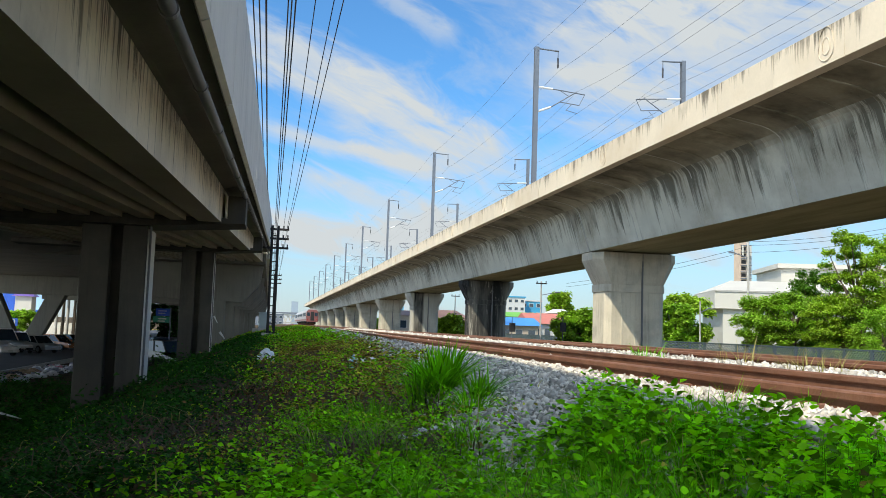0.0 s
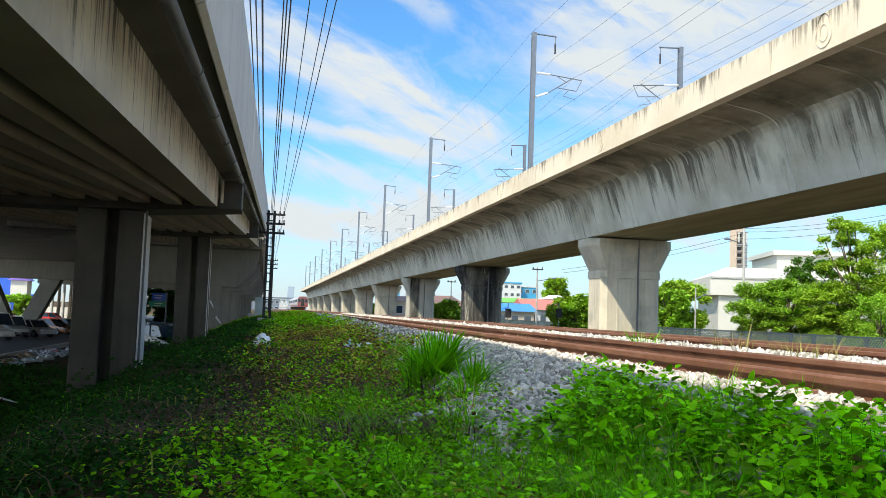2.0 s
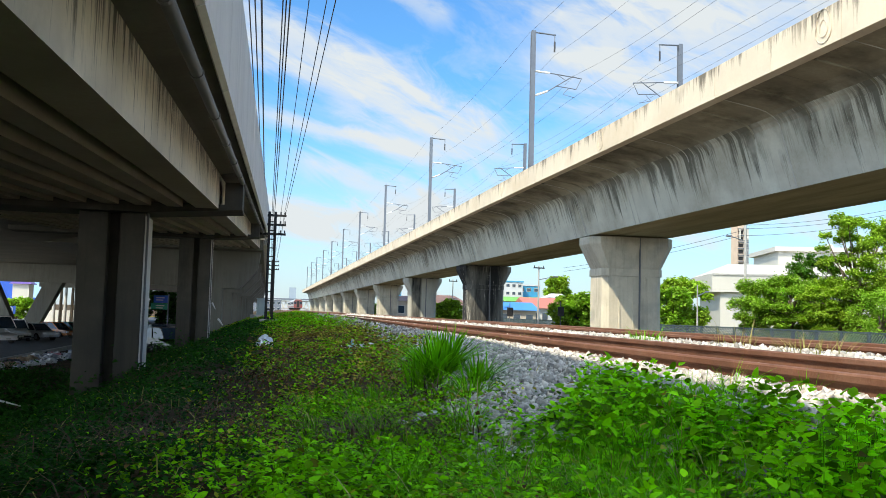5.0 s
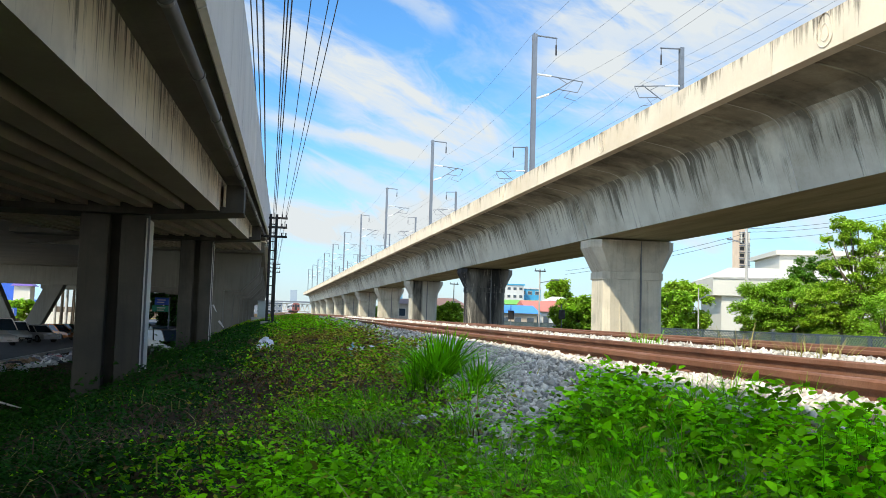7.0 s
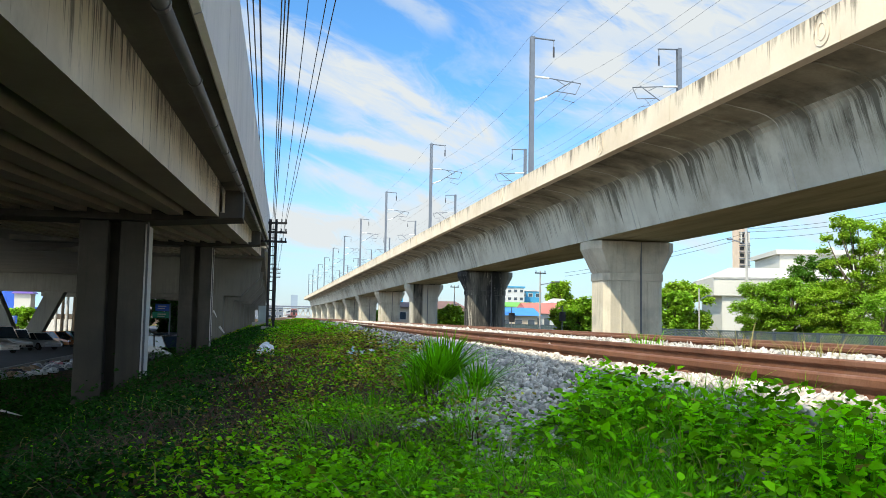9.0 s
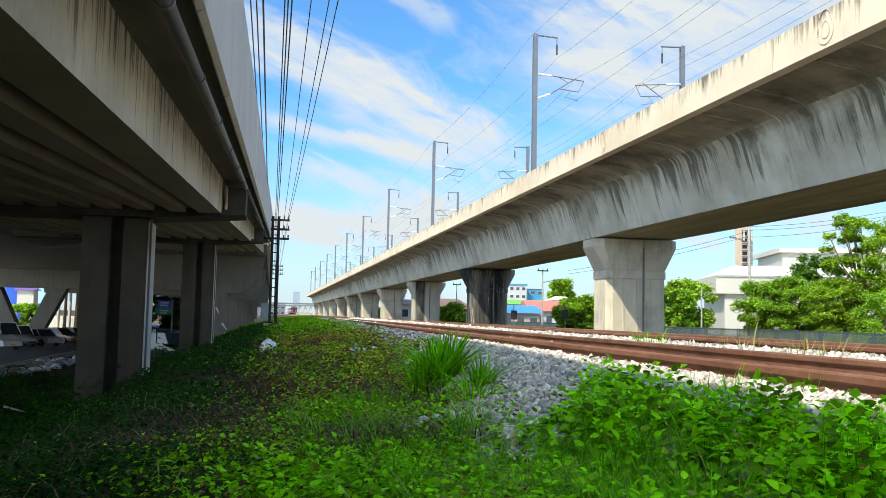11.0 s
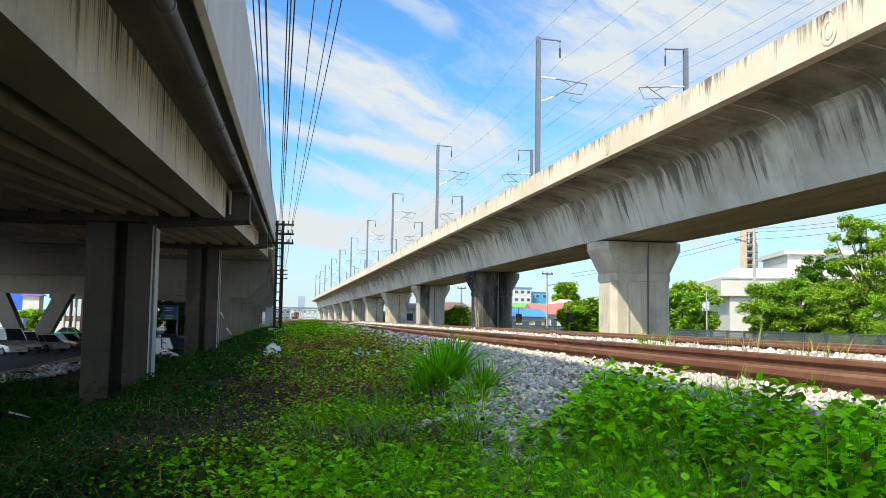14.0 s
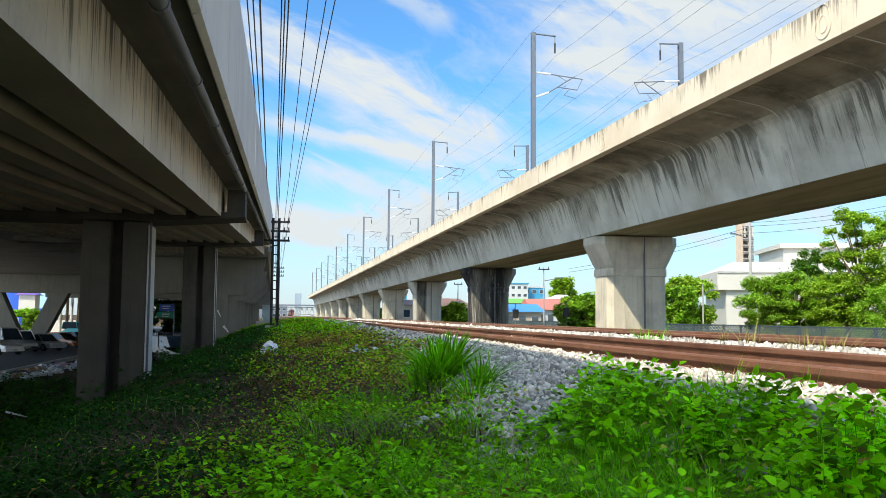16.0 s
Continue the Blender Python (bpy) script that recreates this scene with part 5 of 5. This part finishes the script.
# cabinet beside the line
cp = (-0.50, 78.00, 0.67)
root = base("signal_cabinet", cp[0], cp[1], float(gz(cp[0], cp[1])))
CAB = paint("grey_green_cabinet", (0.30, 0.36, 0.36))
part("body", boxed(-0.4, 0.4, -0.3, 0.3, 0.25, 1.6, bevel=0.03), CAB, root)
part("roof", boxed(-0.45, 0.45, -0.36, 0.36, 1.6, 1.67, bevel=0.02), CAB, root)
part("door", boxed(-0.34, 0.34, -0.325, -0.3, 0.35, 1.52, bevel=0.008), CAB, root)
part("plinth", boxed(-0.9, 0.7, -0.5, 0.5, -0.3, 0.25, bevel=0.02), KERB, root)
tagged(root, "grey-green signal cabinet on a concrete plinth", "cabinet")

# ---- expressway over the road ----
# Expressway underside: shade painted in as a darker concrete
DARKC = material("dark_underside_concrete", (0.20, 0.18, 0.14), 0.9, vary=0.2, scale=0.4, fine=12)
# Far spans are added to keep the trees beyond in shade
for y0 in range(-60, 200, 30):
    root = base("expressway_span", 0, y0, 0)
    # Slab widened unseen above the ramp to block sun and sky light
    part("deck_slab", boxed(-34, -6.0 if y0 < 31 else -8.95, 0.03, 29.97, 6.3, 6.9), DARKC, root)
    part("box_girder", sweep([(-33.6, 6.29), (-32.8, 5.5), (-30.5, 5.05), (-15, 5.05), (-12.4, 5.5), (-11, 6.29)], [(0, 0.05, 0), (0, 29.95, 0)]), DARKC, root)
    part("parapet", boxed(-34.3, -34.0, 0, 30, 6.3, 8.0), FASCIA, root)
    tagged(root, "dark box girder span of the wide expressway over the road", "viaduct span", "expressway spans")


def v_pier(y, xc):
    root = base("v_pier", xc, y, -2.5)
    part("footing", boxed(-1.6, 1.6, -1.0, 1.0, -0.3, 0.7, bevel=0.08), EXPR, root)
    for s in (-1, 1):
        bm = bmesh.new()
        lo = [(s * 0.15, -0.8), (s * 0.15, 0.8), (s * 1.8, 0.8), (s * 1.8, -0.8)]
        hi = [(s * 2.4, -0.8), (s * 2.4, 0.8), (s * 4.2, 0.8), (s * 4.2, -0.8)]
        a = [bm.verts.new((x, yy, 0.6)) for x, yy in lo]
        b = [bm.verts.new((x, yy, 5.6)) for x, yy in hi]
        for i in range(4):
            j = (i + 1) % 4
            bm.faces.new((a[i], a[j], b[j], b[i]))
        bm.faces.new(a)
        bm.faces.new(b)
        bmesh.ops.recalc_face_normals(bm, faces=bm.faces)
        part("leg", bm, EXPR, root)
    part("cross_head", boxed(-9.5, 9.5, -0.9, 0.9, 5.58, 7.54, bevel=0.05), EXPR, root)
    tagged(root, "V-shaped concrete pier of the expressway", "pier", "expressway V piers")


v_pier(100, (-25.50, 100.00, -1.37)[0])
v_pier(128, (-25.72, 128.00, -1.28)[0] + 5.0)

# ---- road under the expressway ----
tagged(part("road", boxed(-33, -14.4, -60, 400, -2.75, -2.36), ASPHALT), "dark asphalt road in the shade of the expressway", "road", kind="structure")
tagged(part("kerb", boxed(-14.39, -14.1, -60, 400, -2.75, -2.2, bevel=0.03), KERB), "pale concrete kerb along the road", "kerb", kind="structure")
tagged(part("pavement", boxed(-60, -33.2, 60, 200, -2.75, -2.3), KERB), "sunlit pale pavement beyond the road", "pavement", kind="structure")
yk = paint("yellow_kerb_paint", (0.7, 0.5, 0.05), 0.7)
tagged(part("kerb", boxed(-33.19, -32.9, -60, 400, -2.75, -2.12, bevel=0.03), yk), "yellow painted kerb in the sun", "kerb", kind="structure")

TYRE = material("tyre_rubber", (0.02, 0.02, 0.02), 0.85, vary=0.1, bump=0.1)
LAMP_GLASS = material("lamp_glass", (0.7, 0.7, 0.68), 0.15, vary=0.05, bump=0)
TAIL = material("red_lamp", (0.5, 0.02, 0.02), 0.2, vary=0.05, bump=0)


def car(p, color, label, rz=0, kind="sedan", z=-2.36, group="cars on the road"):
    """Length along local y, front at -y."""
    root = base("car", p[0], p[1], z, rz)
    mat = paint("car_paint", color, 0.25)
    tall = 1.75 if kind == "suv" else (1.45 if kind == "sedan" else 2.1)
    L, W, belt = 4.4, 0.86, {"suv": 1.08, "sedan": 0.9, "van": 1.25}[kind]
    secs = [(-2.2, 0.35, 0.62, 0.74), (-2.1, 0.28, 0.72, 0.82), (-1.0, 0.25, 0.86, W), (0.0, 0.25, belt, W), (1.4, 0.25, belt + 0.02, W), (2.1, 0.28, 0.9, 0.82), (2.2, 0.4, 0.8, 0.74)]
    bm = bmesh.new()
    rings = []
    for y, z0, z1, w in secs:
        rings.append([bm.verts.new(c) for c in ((-w * 0.92, y, z0), (w * 0.92, y, z0), (w, y, (z0 + z1) / 2), (w * 0.95, y, z1), (-w * 0.95, y, z1), (-w, y, (z0 + z1) / 2))])
    for a, b in zip(rings, rings[1:]):
        for i in range(6):
            j = (i + 1) % 6
            bm.faces.new((a[i], a[j], b[j], b[i]))
    bm.faces.new(rings[0])
    bm.faces.new(list(reversed(rings[-1])))
    bmesh.ops.recalc_face_normals(bm, faces=bm.faces)
    part("body", bm, mat, root, smooth=False)
    f0, f1 = (-1.15, -0.35), (1.5, 0.85)
    if kind != "sedan":
        f1 = (2.12, 1.95)
    if kind == "van":
        f0 = (-1.9, -1.3)

    def cabin(y0, y1, yt0, yt1, zb, zt, wb, wt):
        return [Vector(c) for c in ((-wb, y0, zb), (wb, y0, zb), (wb, y1, zb), (-wb, y1, zb), (-wt, yt0, zt), (wt, yt0, zt), (wt, yt1, zt), (-wt, yt1, zt))]
    c = cabin(f0[0], f1[0], f0[1], f1[1], belt - 0.04, tall, W * 0.93, W * 0.76)
    bm = bmesh.new()
    v = [bm.verts.new(q) for q in c]
    for f in ((0, 1, 5, 4), (1, 2, 6, 5), (2, 3, 7, 6), (3, 0, 4, 7)):
        bm.faces.new([v[i] for i in f])
    part("glazing", bm, GLASS, root, "dark tinted windows")
    part("roof", boxed(-W * 0.77, W * 0.77, f0[1] - 0.03, f1[1] + 0.03, tall - 0.03, tall + 0.035, bevel=0.02), mat, root)
    for s in (-1, 1):
        for (yb, yt) in ((f0[0], f0[1]), (f1[0], f1[1]), ((f0[0] + f1[0]) / 2, (f0[1] + f1[1]) / 2)):
            part("pillar", rod(bmesh.new(), (s * W * 0.94, yb, belt - 0.02), (s * W * 0.77, yt, tall), 0.045, seg=6), mat, root)
        part("headlight", boxed(s * 0.62 - 0.16, s * 0.62 + 0.16, -2.215, -2.12, 0.55, 0.7, bevel=0.02), LAMP_GLASS, root)
        part("tail_light", boxed(s * 0.66 - 0.12, s * 0.66 + 0.12, 2.12, 2.215, 0.6, 0.82, bevel=0.02), TAIL, root)
        for y in (-1.35, 1.35):
            wh = part("wheel", rod(bmesh.new(), (s * 0.66, y, 0.32), (s * 0.87, y, 0.32), 0.32, seg=18), TYRE, root)
            part("rim", rod(bmesh.new(), (s * 0.86, y, 0.32), (s * 0.885, y, 0.32), 0.2, seg=14), STEEL, wh)
    part("bumper", boxed(-0.78, 0.78, -2.26, -2.1, 0.3, 0.48, bevel=0.04), POLE if kind == "suv" else mat, root)
    part("number_plate", boxed(-0.2, 0.2, -2.275, -2.258, 0.36, 0.46), WHITE, root)
    tagged(root, label, "car", group)
    return root


car((-21.23, 82.00, -2.32), (0.80, 0.80, 0.78), "white off-road car with a roof rack on the road", 28, "suv")
car((-21.29, 76.00, -2.44), (0.80, 0.74, 0.70), "white and red van on the road", 45, "van")
car((-20.04, 84.00, -2.16), (0.55, 0.57, 0.60), "silver sedan waiting on the road", 48)
car((-19.83, 90.00, -2.08), (0.35, 0.12, 0.03), "dark orange sedan on the road", 60)
car((-18.88, 92.00, -2.00), (0.02, 0.10, 0.06), "dark green sedan on the road", 60)
car((-7.82, 66.00, -0.96), (0.03, 0.03, 0.035), "black sedan parked behind the piers", 30, z=-2.3)
car((-6.53, 62.00, -1.05), (0.04, 0.045, 0.05), "grey pickup-like car parked behind the piers", 35, "suv", z=-2.3)
car((-10.38, 90.00, -0.97), (0.05, 0.07, 0.10), "dark blue car further up the road", 20, z=-2.36)
red_car = car((-35.40, 130.00, -1.57), (0.55, 0.03, 0.02), "bright red sedan driving along the sunlit road", 90, z=-2.3)
green_car = car((-39.36, 128.00, -2.25), (0.05, 0.42, 0.10), "green and yellow taxi driving along the road", 90, z=-2.3)
teal_van = car((-42.84, 126.00, -1.87), (0.05, 0.42, 0.45), "teal van driving along the road", 90, "van", z=-2.3)

# sunlit street beyond
SIGN_BLUE = paint("sign_blue", (0.02, 0.09, 0.45))
SIGN_GREEN = paint("sign_green", (0.01, 0.22, 0.12))
p = (-43.85, 175.00, 3.41)
root = base("billboard", p[0], p[1], -2.5)
part("panel", boxed(-4.5, 3.2, -0.1, 0.1, 0.29 + 2.5, 6.64 + 2.5), SIGN_BLUE, root, "blue printed panel")
part("pale_panel", boxed(1.2, 3.1, -0.13, -0.11, 1.85 + 2.5, 6.23 + 2.5), paint("pale_blue_print", (0.35, 0.55, 0.8)), root, "pale blue part of the print")
for s in (-3, 2):
    part("post", boxed(s - 0.2, s + 0.2, 0.12, 0.5, 0, 0.29 + 4), STEEL, root)
tagged(root, "large blue billboard in the sun beyond the road", "billboard")
house("gatehouse", (-40.90, 160.00, -1.11), 2.6, 3, 4.01 + 2.5, WHITE, paint("purple_roof", (0.14, 0.08, 0.3)), "white gatehouse with a purple roof", 0.9, 0.5, "hip", z=-2.5)
tree_at((-36.25, 140.00, -0.88), -2.4, 1.36, 2.6, 3500, BRIGHT, "clipped bright green street tree", leaf=0.45, low=0.35)
p = (-31.17, 118.00, -0.06)
root = base("road_sign", p[0], p[1], -2.4)
part("panel", boxed(-0.55, 0.55, -0.03, 0.03, -0.54 + 2.4, 0.43 + 2.4, bevel=0.01), SIGN_BLUE, root)
ar = bmesh.new()
zc = 0.01 + 2.4
for i in range(10):
    a0, a1 = math.pi * i / 10, math.pi * (i + 1) / 10
    rod(ar, (0.2 * math.cos(a0), -0.05, zc + 0.1 + 0.2 * math.sin(a0)), (0.2 * math.cos(a1), -0.05, zc + 0.1 + 0.2 * math.sin(a1)), 0.05, seg=5)
rod(ar, (0.2, -0.05, zc + 0.1), (0.2, -0.05, zc - 0.35), 0.05, seg=5)
rod(ar, (-0.2, -0.05, zc + 0.1), (-0.2, -0.05, zc - 0.2), 0.05, seg=5)
part("turn_arrow", ar, WHITE, root, "white turning arrow")
part("post", rod(bmesh.new(), (0, 0.06, -0.1), (0, 0.06, 0.36 + 2.4), 0.05), STEEL, root)
tagged(root, "blue road sign with a white turning arrow", "road sign")
for i, (px, py) in enumerate(((-33.32, 150.00), (-32.53, 151.00), (-31.42, 149.00), (-31.02, 152.00))):
    root = base("palm_trunk", px, py, -2.4)
    part("trunk", rod(bmesh.new(), (0, 0, -0.2), (0.1, 0, 7.5), 0.28, 0.2, 10), BARK if i % 2 else KERB, root)
    tagged(root, "bare grey palm trunk beside the pavement", "palm trunk", "palm trunks")
tagged(part("garden_wall", boxed(-50, -22, 158, 158.4, -2.6, -0.2), WHITE), "sunlit white garden wall beyond the road", "wall", kind="structure")
p = (-17.05, 150.00, 1.45)
root = base("gantry_sign", p[0], p[1], -2.5)
part("upper_panel", boxed(-1.1, 1.1, -0.05, 0.05, 1.45 + 2.5, 2.65 + 2.5), SIGN_BLUE, root, "blue direction panel")
part("lower_panel", boxed(-1.5, 1.1, -0.05, 0.05, 0.36 + 2.5, 1.36 + 2.5), SIGN_GREEN, root, "green direction panel")
for i, z in enumerate((2.28, 1.91, 1.00, 0.63)):
    part("lettering_bar", boxed(-0.7, 0.6 - 0.2 * (i % 2), -0.075, -0.055, z + 2.4, z + 2.55), WHITE, root)
part("post", rod(bmesh.new(), (1.2, 0.2, -0.1), (1.2, 0.2, 2.83 + 2.5), 0.12), STEEL, root)
tagged(root, "blue and green overhead direction sign", "road sign")


# Tree row added to darken the bright gap beyond the expressway
for i, (xx, yy) in enumerate(((-30, 172), (-26, 176), (-22.5, 170), (-19, 175), (-16, 171), (-13, 176), (-10, 172), (-24, 140))):
    tree(xx, yy, -2.5, 6.5 + 0.6 * (i % 3), 2.6, 3000, SHADED_LEAF, "added dark tree closing the gap beyond the expressway", leaf=0.5, low=0.03)


# ---- rubbish ----
def crumpled(name, p, size, mat, label, category, seed, flat=0.75, zoff=0.0):
    bm = bmesh.new()
    bmesh.ops.create_icosphere(bm, subdivisions=3, radius=1.0)
    r = random.Random(seed)
    off = Vector((r.uniform(0, 9), r.uniform(0, 9), r.uniform(0, 9)))
    for v in bm.verts:
        n1_ = noise.noise(v.co * 1.6 + off) * 0.5 + noise.noise(v.co * 3.6 + off) * 0.34 + abs(noise.noise(v.co * 7 + off)) * 0.28
        v.co = v.co * (1 + n1_)
        v.co = Vector((v.co.x * size, v.co.y * size, max(-0.35, v.co.z) * size * flat))
    ob = part(name, bm, mat)
    ob.matrix_basis = pose(p[0], p[1], float(gz(p[0], p[1])) + size * 0.2 + zoff, 0, 0, r.uniform(0, 360))
    return tagged(ob, label, category)


BAG = material("white_plastic_bag", (0.75, 0.78, 0.80), 0.35, vary=0.08, scale=8, fine=40, bump=0.4)
crumpled("plastic_bag", (-0.04, 17.00, 0.09), 0.15, BAG, "crumpled white plastic bag lying in the weeds", "plastic bag", 3, 1.0, zoff=0.09)
BOTTLE = material("blue_bottle", (0.25, 0.55, 0.7), 0.15, vary=0.1, bump=0)
q = (1.08, 11.60, 0.17)
qz = float(gz(q[0], q[1]))
bt = base("plastic_bottle", q[0], q[1], qz + 0.07)
part("body", rod(bmesh.new(), (0, 0, 0), (0.02, 0.01, 0.13), 0.032, seg=14), BOTTLE, bt)
part("neck", rod(bmesh.new(), (0.02, 0.01, 0.13), (0.026, 0.012, 0.17), 0.032, 0.014, seg=14), BOTTLE, bt)
part("cap", rod(bmesh.new(), (0.026, 0.012, 0.17), (0.03, 0.013, 0.19), 0.016, seg=12), WHITE, bt)
tagged(bt, "pale blue plastic bottle standing in the weeds", "bottle")
PAPER = material("waste_paper", (0.70, 0.70, 0.68), 0.8, vary=0.15, scale=9, fine=40, bump=0.3)
for i, (px_, py_) in enumerate(((1.14, 11.30), (1.27, 11.60), (0.99, 11.20), (1.35, 11.70), (1.15, 11.80), (0.78, 4.60), (0.83, 4.70), (0.71, 4.60), (0.90, 4.70))):
    crumpled("paper_scrap", (px_, py_), 0.055 if i < 5 else 0.022, PAPER, "crumpled scrap of pale paper in the weeds", "paper scrap", 20 + i, 0.6, 0.13 if i < 5 else 0.05)
pile_mats = [paint("rubbish_" + nm, c, 0.6, 0.2) for nm, c in (("grey", (0.35, 0.37, 0.42)), ("pink", (0.6, 0.25, 0.3)), ("tan", (0.35, 0.24, 0.15)), ("white", (0.7, 0.7, 0.7)), ("dark", (0.05, 0.05, 0.06)))]
r_ = random.Random(5)
for i in range(70):
    px_, py_ = r_.uniform(-14.0, -11.6), r_.uniform(45, 62)
    sz = r_.uniform(0.14, 0.34)
    crumpled("rubbish_bag", (px_, py_), sz, pile_mats[1 if i % 12 == 0 else (0, 2, 3, 4, 0, 3)[r_.randrange(6)]], "crumpled rubbish bag on the heap beside the road", "rubbish bag", 60 + i, 0.7)["group"] = "rubbish heap"
SCRAP = material("torn_sheet", (0.72, 0.70, 0.66), 0.7, vary=0.1, bump=0.2)
for a, b, w in (((-2.17, 36.40, 1.10), (-2.03, 36.40, 0.83), 0.035), ((-2.32, 44.00, 0.38), (-2.07, 44.00, 0.06), 0.06), ((-4.32, 16.00, -0.74), (-3.98, 16.00, -0.83), 0.02)):
    sc = part("torn_sheet", rod(bmesh.new(), a, b, w, w * 0.4, 6), SCRAP)
    tagged(sc, "torn pale sheet of waste caught at the pier", "waste sheet")

# tufts beside and between the rails
tuft(1.36, 6.95, 0.46, 330, 0.13, "large fresh green grass tuft at the ballast edge", w=0.011)
tuft(1.22, 6.8, 0.36, 90, 0.15, "large fresh green grass tuft at the ballast edge", w=0.009)
tuft(1.44, 6.0, 0.30, 90, 0.10, "small green grass tuft at the ballast edge", w=0.008)
tuft(1.3, 5.6, 0.22, 70, 0.12, "small green grass tuft at the ballast edge", w=0.007)
tuft(0.72, 6.2, 0.26, 110, 0.16, "low green grass tuft on the bank", w=0.007)
tuft(0.35, 6.0, 0.22, 80, 0.18, "low green grass tuft on the bank")
tuft(4.9, 7.4, 0.3, 30, 0.3, "dry yellow grass tuft between the tracks", (STRAW, BLADE), 0.004)
tuft(4.4, 6.4, 0.24, 30, 0.3, "dry yellow grass tuft between the tracks", (STRAW, BLADE), 0.004)
tuft(4.9, 8.6, 0.4, 30, 0.2, "yellow-green grass tuft beside the rail", (STRAW, BLADE), 0.004)
tuft(4.3, 9.6, 0.25, 50, 0.2, "bright grass tuft between the tracks", (BLADE, STRAW), 0.004)
tuft(2.6, 8.9, 0.2, 40, 0.15, "dry grass tuft between the rails", (STRAW, BLADE), 0.004)


# dry stems lying in the weeds and tangled over the worn places
TANGLE = material("brown_dead_stems", (0.10, 0.055, 0.026), 0.85, vary=0.4, scale=3, bump=0, island=0.5)


def dry_stems():
    r = np.random.default_rng(33)
    n = 700
    y = 1.9 + 6.5 * r.random(n) ** 1.3
    x = r.uniform(-1.6, 1.2, n)
    for cx, cy, rx, ry in WORN:
        c = 260
        x, y = np.append(x, cx + r.normal(0, rx * 0.8, c)), np.append(y, cy + r.normal(0, ry * 0.8, c))
    m = len(x)
    blades("dry_stems", np.stack([x, y, gz(x, y) + r.uniform(0, 0.06, m)], 1), r.uniform(0.06, 0.24, m), r.uniform(1.2, 2.6, m), r.uniform(0, math.tau, m), [STRAW, TANGLE], "dry straw and brown stems lying in the weeds", "grass", 0.0024 + 0.0002 * y, (np.arange(m) >= 240).astype(int))


dry_stems()


# ---- train ----
def train():
    root = base("train", 0, 0, RAIL_TOP)
    red = paint("train_red", (0.22, 0.08, 0.07))
    grey = paint("train_grey", (0.38, 0.37, 0.37))
    for i in range(4):
        y0 = i * 20.6
        bm = sweep([(-1.38, 0.9), (1.38, 0.9), (1.4, 2.2), (1.32, 3.0), (0.9, 3.55), (0, 3.7), (-0.9, 3.55), (-1.32, 3.0), (-1.4, 2.2)], [(0, y0, 0), (0, y0 + 20, 0)])
        c = part("coach_body", bm, grey, root)
        part("red_band", boxed(-1.415, 1.415, y0 + 0.1, y0 + 19.9, 1.0, 1.35), red, c)
        for j in range(7):
            yy = y0 + 1.6 + j * 2.5
            for s in (-1, 1):
                part("window", boxed(s * 1.4 - 0.02, s * 1.4 + 0.02, yy, yy + 1.5, 2.0, 2.75), GLASS, c)
        for yy in (y0 + 3, y0 + 17):
            bg_ = part("bogie", boxed(-0.9, 0.9, yy - 1.3, yy + 1.3, 0.3, 0.85, bevel=0.05), POLE, root)
            for dy in (-0.9, 0.9):
                part("wheelset", rod(bmesh.new(), (-0.6, yy + dy, 0.43), (0.6, yy + dy, 0.43), 0.42, seg=16), RUST, bg_)
    part("end_panel", sweep([(-1.3, 0.75), (1.3, 0.75), (1.33, 2.2), (1.26, 2.95), (0.85, 3.45), (-0.85, 3.45), (-1.26, 2.95), (-1.33, 2.2)], [(0, -0.12, 0), (0, -0.01, 0)]), red, root, "red end panel")
    part("gangway_door", boxed(-0.4, 0.4, -0.2, -0.12, 1.0, 3.0, bevel=0.02), POLE, root)
    for s in (-1, 1):
        part("end_window", boxed(s * 0.85 - 0.32, s * 0.85 + 0.32, -0.16, -0.12, 2.0, 2.8, bevel=0.02), GLASS, root)
        part("tail_lamp", rod(bmesh.new(), (s * 1.0, -0.2, 1.25), (s * 1.0, -0.12, 1.25), 0.12), TAIL, root)
    tagged(root, "red and grey passenger train leaving down the line", "train")
    return root


the_train = train()


def motions():
    def tx(y):
        return TRACKS[1] + GAUGE / 2 + float(bend(y))
    walk(the_train, [(t, pose(tx(200 + 17 * t), 200 + 17 * t, RAIL_TOP)) for t in (0, 2, 4, 6, 8, 10, 12, 14, 16)])
    y = red_car.location.y
    x0 = red_car.location.x
    walk(red_car, [(0, pose(x0, y, -2.3, 0, 0, 90)), (2, pose(x0 + 6.6, y, -2.3, 0, 0, 90)), (3, pose(x0 + 9.9, y, -2.3, 0, 0, 90)), (4.6, pose(x0 + 15, y, -2.3, 0, 0, 90)), (6, pose(x0 + 16, y, -2.3, 0, 0, 90)), (16, pose(x0 + 16, y, -2.3, 0, 0, 90))])
    x0, y = green_car.location.x, green_car.location.y
    walk(green_car, [(0, pose(x0, y, -2.3, 0, 0, 90)), (9, pose(x0, y, -2.3, 0, 0, 90)), (14.5, pose(x0 + 13.4, y, -2.3, 0, 0, 90)), (15.5, pose(x0 + 16.2, y, -2.3, 0, 0, 90)), (16, pose(x0 + 17.5, y, -2.3, 0, 0, 90))])
    x0, y = teal_van.location.x, teal_van.location.y
    walk(teal_van, [(0, pose(x0, y, -2.3, 0, 0, 90)), (14.2, pose(x0, y, -2.3, 0, 0, 90)), (15.5, pose(x0 + 13.2, y, -2.3, 0, 0, 90)), (16, pose(x0 + 17.4, y, -2.3, 0, 0, 90))])


motions()
